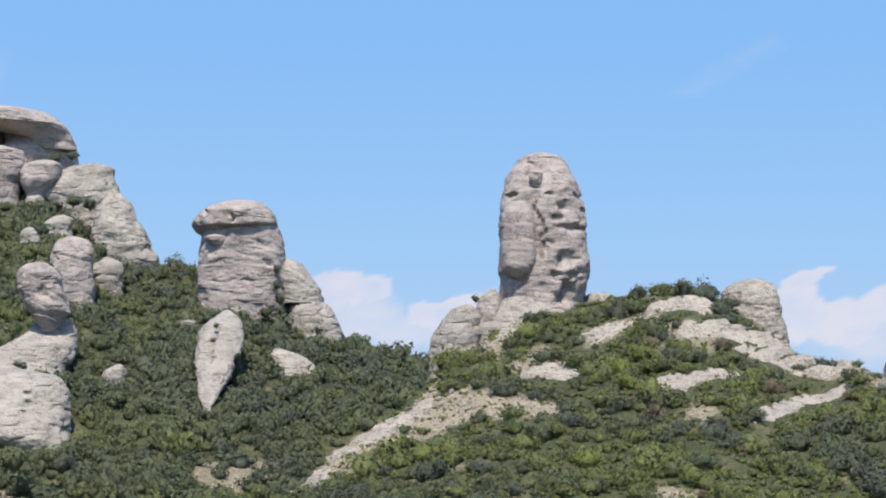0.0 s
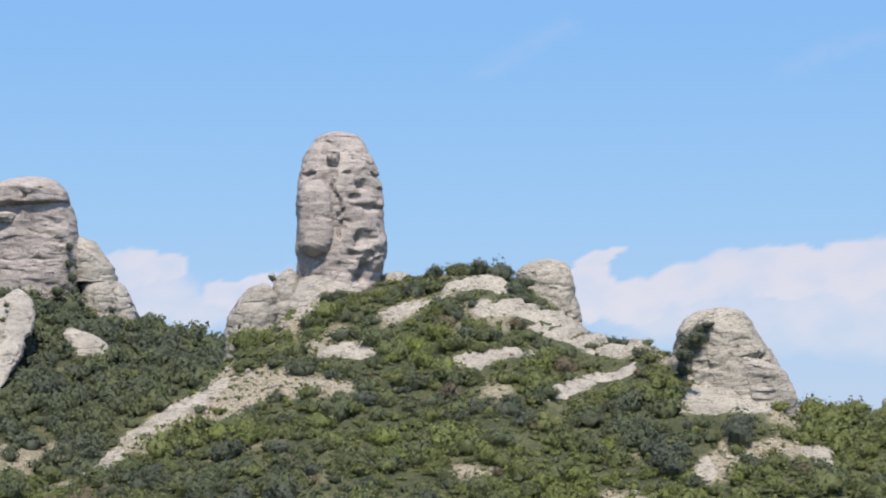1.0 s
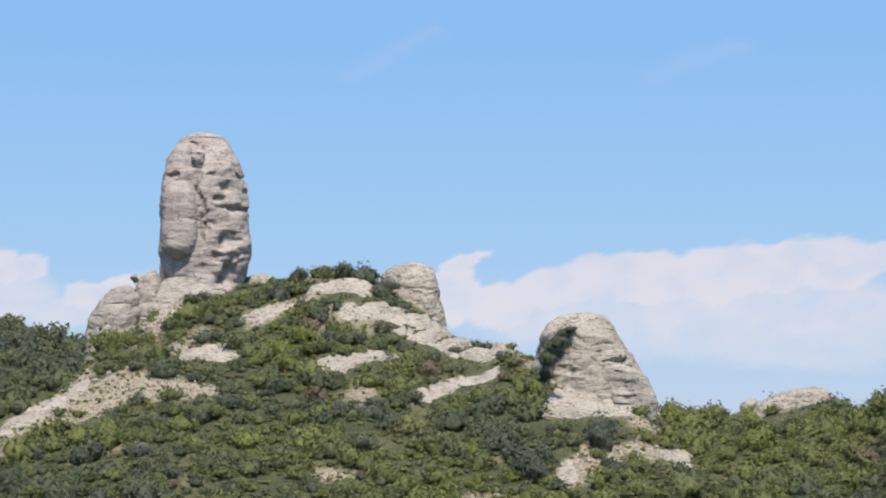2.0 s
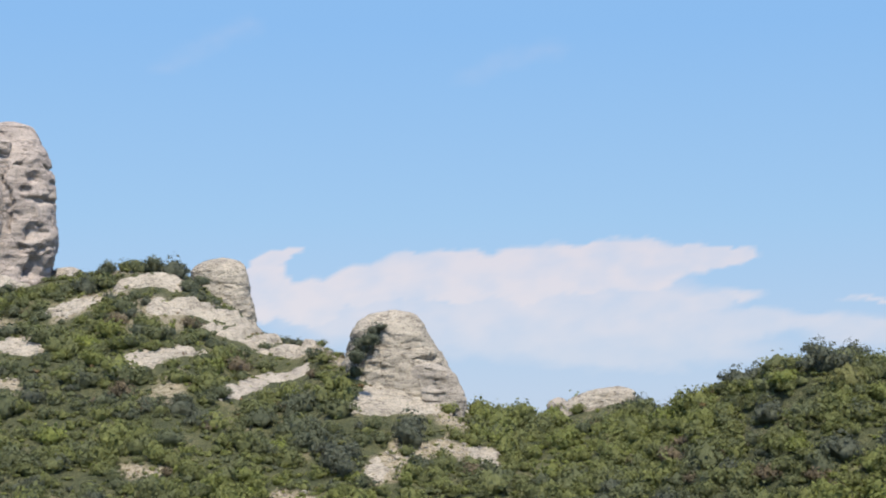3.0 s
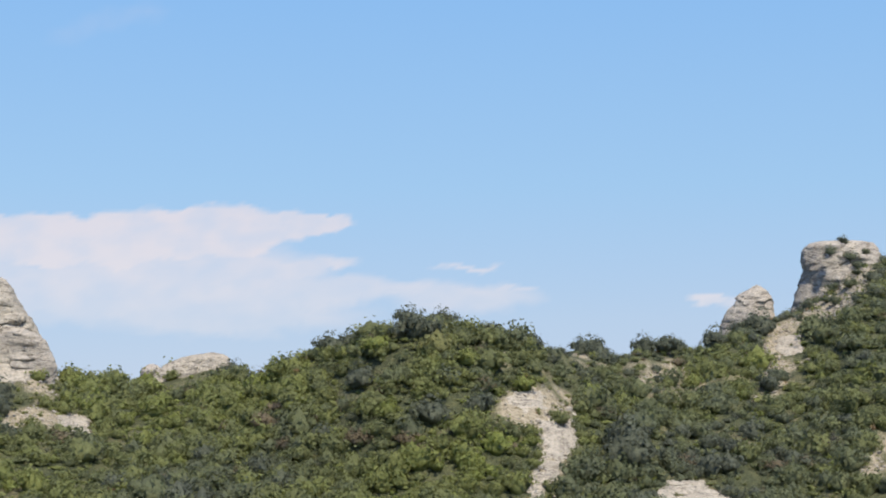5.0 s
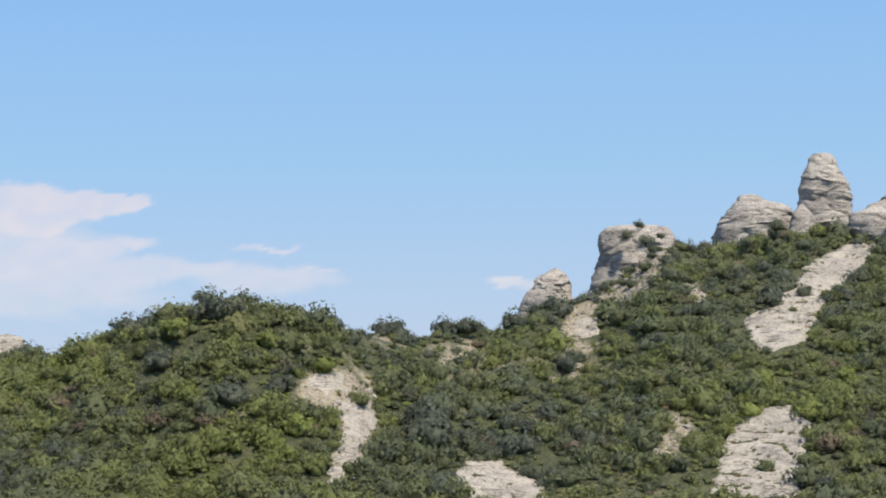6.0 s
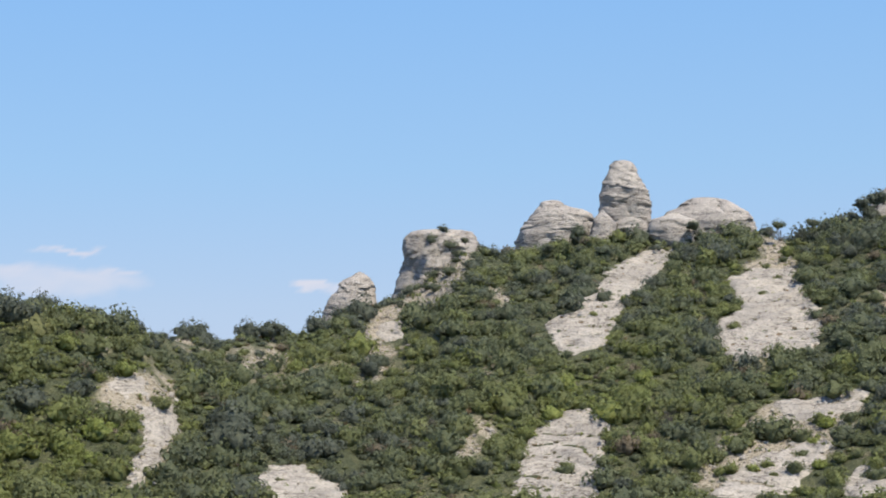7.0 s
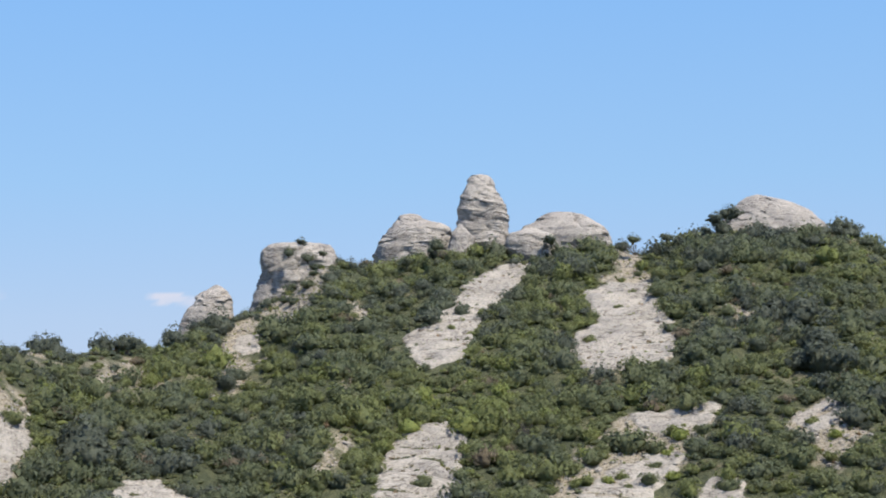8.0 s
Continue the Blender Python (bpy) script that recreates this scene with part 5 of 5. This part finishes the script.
def rubble():
    """Loose stones on the bare strips."""
    x, y = scatter(60000, -8, 63, 204, 320)
    ok = bare_at(x, y) & clear_of_rocks(x, y, 0)
    x, y = x[ok][:4000], y[ok][:4000]
    z = ground(x, y)
    vs, ts = [], []
    for k in range(len(x)):
        sx, sy, sz = np.clip(RNG.lognormal(-1.5, 0.45), 0.1, 0.7) * RNG.uniform(0.6, 1.3, 3)
        v = BALL_V * RNG.uniform(0.7, 1.15, (len(BALL_V), 1)) * np.array([sx, sy, sz * 0.7])
        vs.append(v + np.array([x[k], y[k], z[k] + 0.1 * sz]))
        ts.append(BALL_T + k * len(BALL_V))
    me = tri_mesh("rubble", np.concatenate(vs), np.concatenate(ts), SLAB)
    tagged(new("rubble", me), "loose pale stones scattered on the bare soil", "stones", kind="stuff")


rubble()


def bare_shrub(x, y, size, seed):
    """A leafless shrub: forked twigs that spread from one foot."""
    rng = random.Random(seed)
    bm = bmesh.new()
    for k in range(16):
        a, lean, length = rng.uniform(0, 6.28), rng.uniform(5, 55), size * rng.uniform(0.6, 1.3)
        m = pose(0, 0, 0, 0, 0, math.degrees(a)) @ pose(0, 0, 0, 0, lean, 0)
        bmesh.ops.create_cone(bm, segments=5, radius1=0.06, radius2=0.02, depth=length, matrix=m @ pose(0, 0, length / 2))
        for j in range(3):
            f = m @ pose(0, 0, length * rng.uniform(0.4, 0.9), rng.uniform(-45, 45), rng.uniform(-45, 45), 0)
            bmesh.ops.create_cone(bm, segments=4, radius1=0.03, radius2=0.012, depth=length * 0.5, matrix=f @ pose(0, 0, length * 0.25))
    me = bpy.data.meshes.new("bare_shrub")
    bm.to_mesh(me)
    bm.free()
    me.materials.append(BARK)
    ob = new("bare_shrub", me)
    ob.matrix_basis = pose(x, y, float(ground(x, y)) - 0.1)
    return tagged(ob, "leafless grey twiggy shrub on the ridge", "shrub", "leafless shrubs")


bare_shrub(107.0, 233.1, 2.6, 1)
bare_shrub(97.0, 251.2, 2.0, 2)
bare_shrub(261.6, 184.3, 2.6, 4)
bare_shrub(256.7, 187.7, 2.2, 5)
bare_shrub(158.3, 173.0, 2.4, 6)
bare_shrub(181.4, 151.3, 2.2, 7)

# ---- clouds, far behind the hills ----
PUFFS = [
    (12.30, 6.31, 0.22, 0.15), (11.86, 6.12, 0.44, 0.24), (11.44, 5.83, 0.59, 0.44), (11.36, 4.95, 0.88, 1.10),
    (12.74, 4.59, 1.28, 0.92), (14.29, 5.09, 1.06, 0.81), (15.95, 5.29, 1.43, 0.88), (17.78, 5.47, 1.74, 1.01),
    (19.79, 5.55, 1.92, 0.97), (21.61, 5.72, 1.92, 0.95), (23.41, 5.73, 1.68, 0.95), (25.19, 5.93, 1.68, 0.48),
    (26.43, 6.09, 0.88, 0.24), (-3.15, 5.75, 0.95, 0.62), (-2.27, 5.68, 0.59, 0.51), (-3.83, 5.43, 0.77, 0.70),
    (-0.25, 4.82, 0.95, 0.51), (0.76, 5.25, 0.84, 0.44), (38.81, 3.53, 0.55, 0.29),
]
LOW_PUFFS = [
    (23.39, 4.56, 2.75, 1.19), (25.16, 4.53, 1.83, 0.59), (26.58, 4.82, 1.13, 0.26), (19.78, 4.40, 4.03, 1.28),
    (22.48, 3.66, 4.03, 0.92), (25.15, 3.73, 2.56, 0.82), (15.21, 4.05, 4.03, 1.10), (17.95, 3.68, 5.49, 1.10),
    (23.36, 3.03, 5.13, 0.73), (29.12, 3.86, 1.37, 0.44), (30.94, 3.56, 2.75, 0.62), (32.41, 3.90, 0.92, 0.15),
    (30.96, 4.61, 1.30, 0.11), (27.3, 3.85, 1.9, 0.55), (39.72, 3.38, 1.10, 0.26), (-2.63, 4.80, 1.65, 1.01), (-1.16, 4.27, 1.46, 0.73),
    (1.41, 4.83, 1.28, 0.92),
]
WISPS = [
    (8.06, 12.01, 0.73, 0.33), (8.55, 12.31, 0.73, 0.33), (9.07, 12.63, 0.73, 0.33), (9.62, 12.95, 0.73, 0.33),
    (10.18, 13.23, 0.73, 0.33), (10.73, 13.45, 0.73, 0.33), (18.93, 12.38, 0.73, 0.29), (19.58, 12.62, 0.73, 0.29),
    (20.23, 12.82, 0.73, 0.29), (18.04, 11.91, 0.77, 0.33), (18.69, 12.15, 0.77, 0.33), (19.34, 12.39, 0.77, 0.33),
    (19.99, 12.61, 0.77, 0.33), (20.65, 12.78, 0.77, 0.33), (-14.28, 12.40, 0.26, 0.92),
]


def cloud_material():
    m = bpy.data.materials.new("cloud_bank")
    m.use_nodes = True
    n, l = m.node_tree.nodes, m.node_tree.links
    n.remove(n["Principled BSDF"])
    cover, white, rise = n.new("ShaderNodeAttribute"), n.new("ShaderNodeAttribute"), n.new("ShaderNodeAttribute")
    cover.attribute_name, white.attribute_name, rise.attribute_name = "cover", "white", "rise"
    em, tr, mx = n.new("ShaderNodeEmission"), n.new("ShaderNodeBsdfTransparent"), n.new("ShaderNodeMixShader")
    air = ramp(n, [(0.0, (0.246, 0.309, 0.460)), (0.16, (0.236, 0.317, 0.468)), (0.4, (0.189, 0.321, 0.505)), (0.75, (0.145, 0.293, 0.534))])
    l.new(rise.outputs["Fac"], air.inputs["Fac"])
    l.new(mixed(n, l, white.outputs["Fac"], air.outputs["Color"], (0.422, 0.398, 0.455)), em.inputs["Color"])
    l.new(cover.outputs["Fac"], mx.inputs["Fac"])
    l.new(tr.outputs[0], mx.inputs[1])
    l.new(em.outputs[0], mx.inputs[2])
    l.new(mx.outputs[0], n["Material Output"].inputs["Surface"])
    return m


def build_clouds(far=4300.0):
    b, e = np.meshgrid(np.arange(-24, 72, 0.19), np.concatenate([np.arange(-2, 1, 0.3), np.arange(1, 7.5, 0.1), np.arange(7.5, 9, 0.2), np.arange(9, 14.5, 0.25), np.arange(14.5, 20.1, 0.5)]), indexing="ij")
    turb = np.array([[noise.fractal(Vector((p * 0.9, q * 1.5, k)), 0.9, 2.1, 6) for p, q in zip(b.ravel(), e.ravel())] for k in (0.0, 7.3)])
    db, de = (turb.reshape(2, *b.shape) * np.array([0.32, 0.22])[:, None, None])

    def bank(puffs, hard, k=1.0):
        v = np.full(b.shape, -9.0)
        for pb, pe, rb, re in puffs:
            v = np.maximum(v, 1 - np.sqrt(((b + k * db - pb) / rb) ** 2 + ((e + k * de - pe) / re) ** 2))
        return np.clip(v * hard, 0, 1)

    high = bank(PUFFS, 7.0)
    low = bank(LOW_PUFFS, 2.2)
    body = np.maximum(high, 0.78 * low)
    wisp = 0.12 * bank(WISPS, 1.1, 0.6)
    fade = np.clip((e - 1.2) / 3.0, 0, 1)
    billow = 0.88 + 0.26 * turb[1].reshape(b.shape)
    white = np.clip(np.maximum(body * (0.12 + 0.88 * fade) * billow, wisp), 0, 1)
    edge = np.clip(np.minimum(b + 24, 72 - b) / 6, 0, 1) * np.clip((20 - e) / 4.5, 0, 1)
    cover = 0.92 * edge
    br, er = np.radians(b), np.radians(e)
    pts = np.stack([far * np.sin(br), far * np.cos(br), EYE + far * np.tan(er)], -1).reshape(-1, 3)
    nb, ne = b.shape
    i, j = np.meshgrid(np.arange(nb - 1), np.arange(ne - 1), indexing="ij")
    p = (i * ne + j).ravel()
    tris = np.concatenate([np.stack([p, p + ne, p + ne + 1], -1), np.stack([p, p + ne + 1, p + 1], -1)])
    me = tri_mesh("cloud_bank", pts, tris, cloud_material(), smooth=True)
    me.attributes.new("cover", "FLOAT", "POINT").data.foreach_set("value", cover.astype(np.float32).ravel())
    me.attributes.new("rise", "FLOAT", "POINT").data.foreach_set("value", np.clip(e / 18, 0, 1).astype(np.float32).ravel())
    me.attributes.new("white", "FLOAT", "POINT").data.foreach_set("value", np.clip(white, 0, 1).astype(np.float32).ravel())
    return tagged(new("backdrop", me), "distant white cloud bank and haze in a blue sky", "sky", kind="structure")


build_clouds()
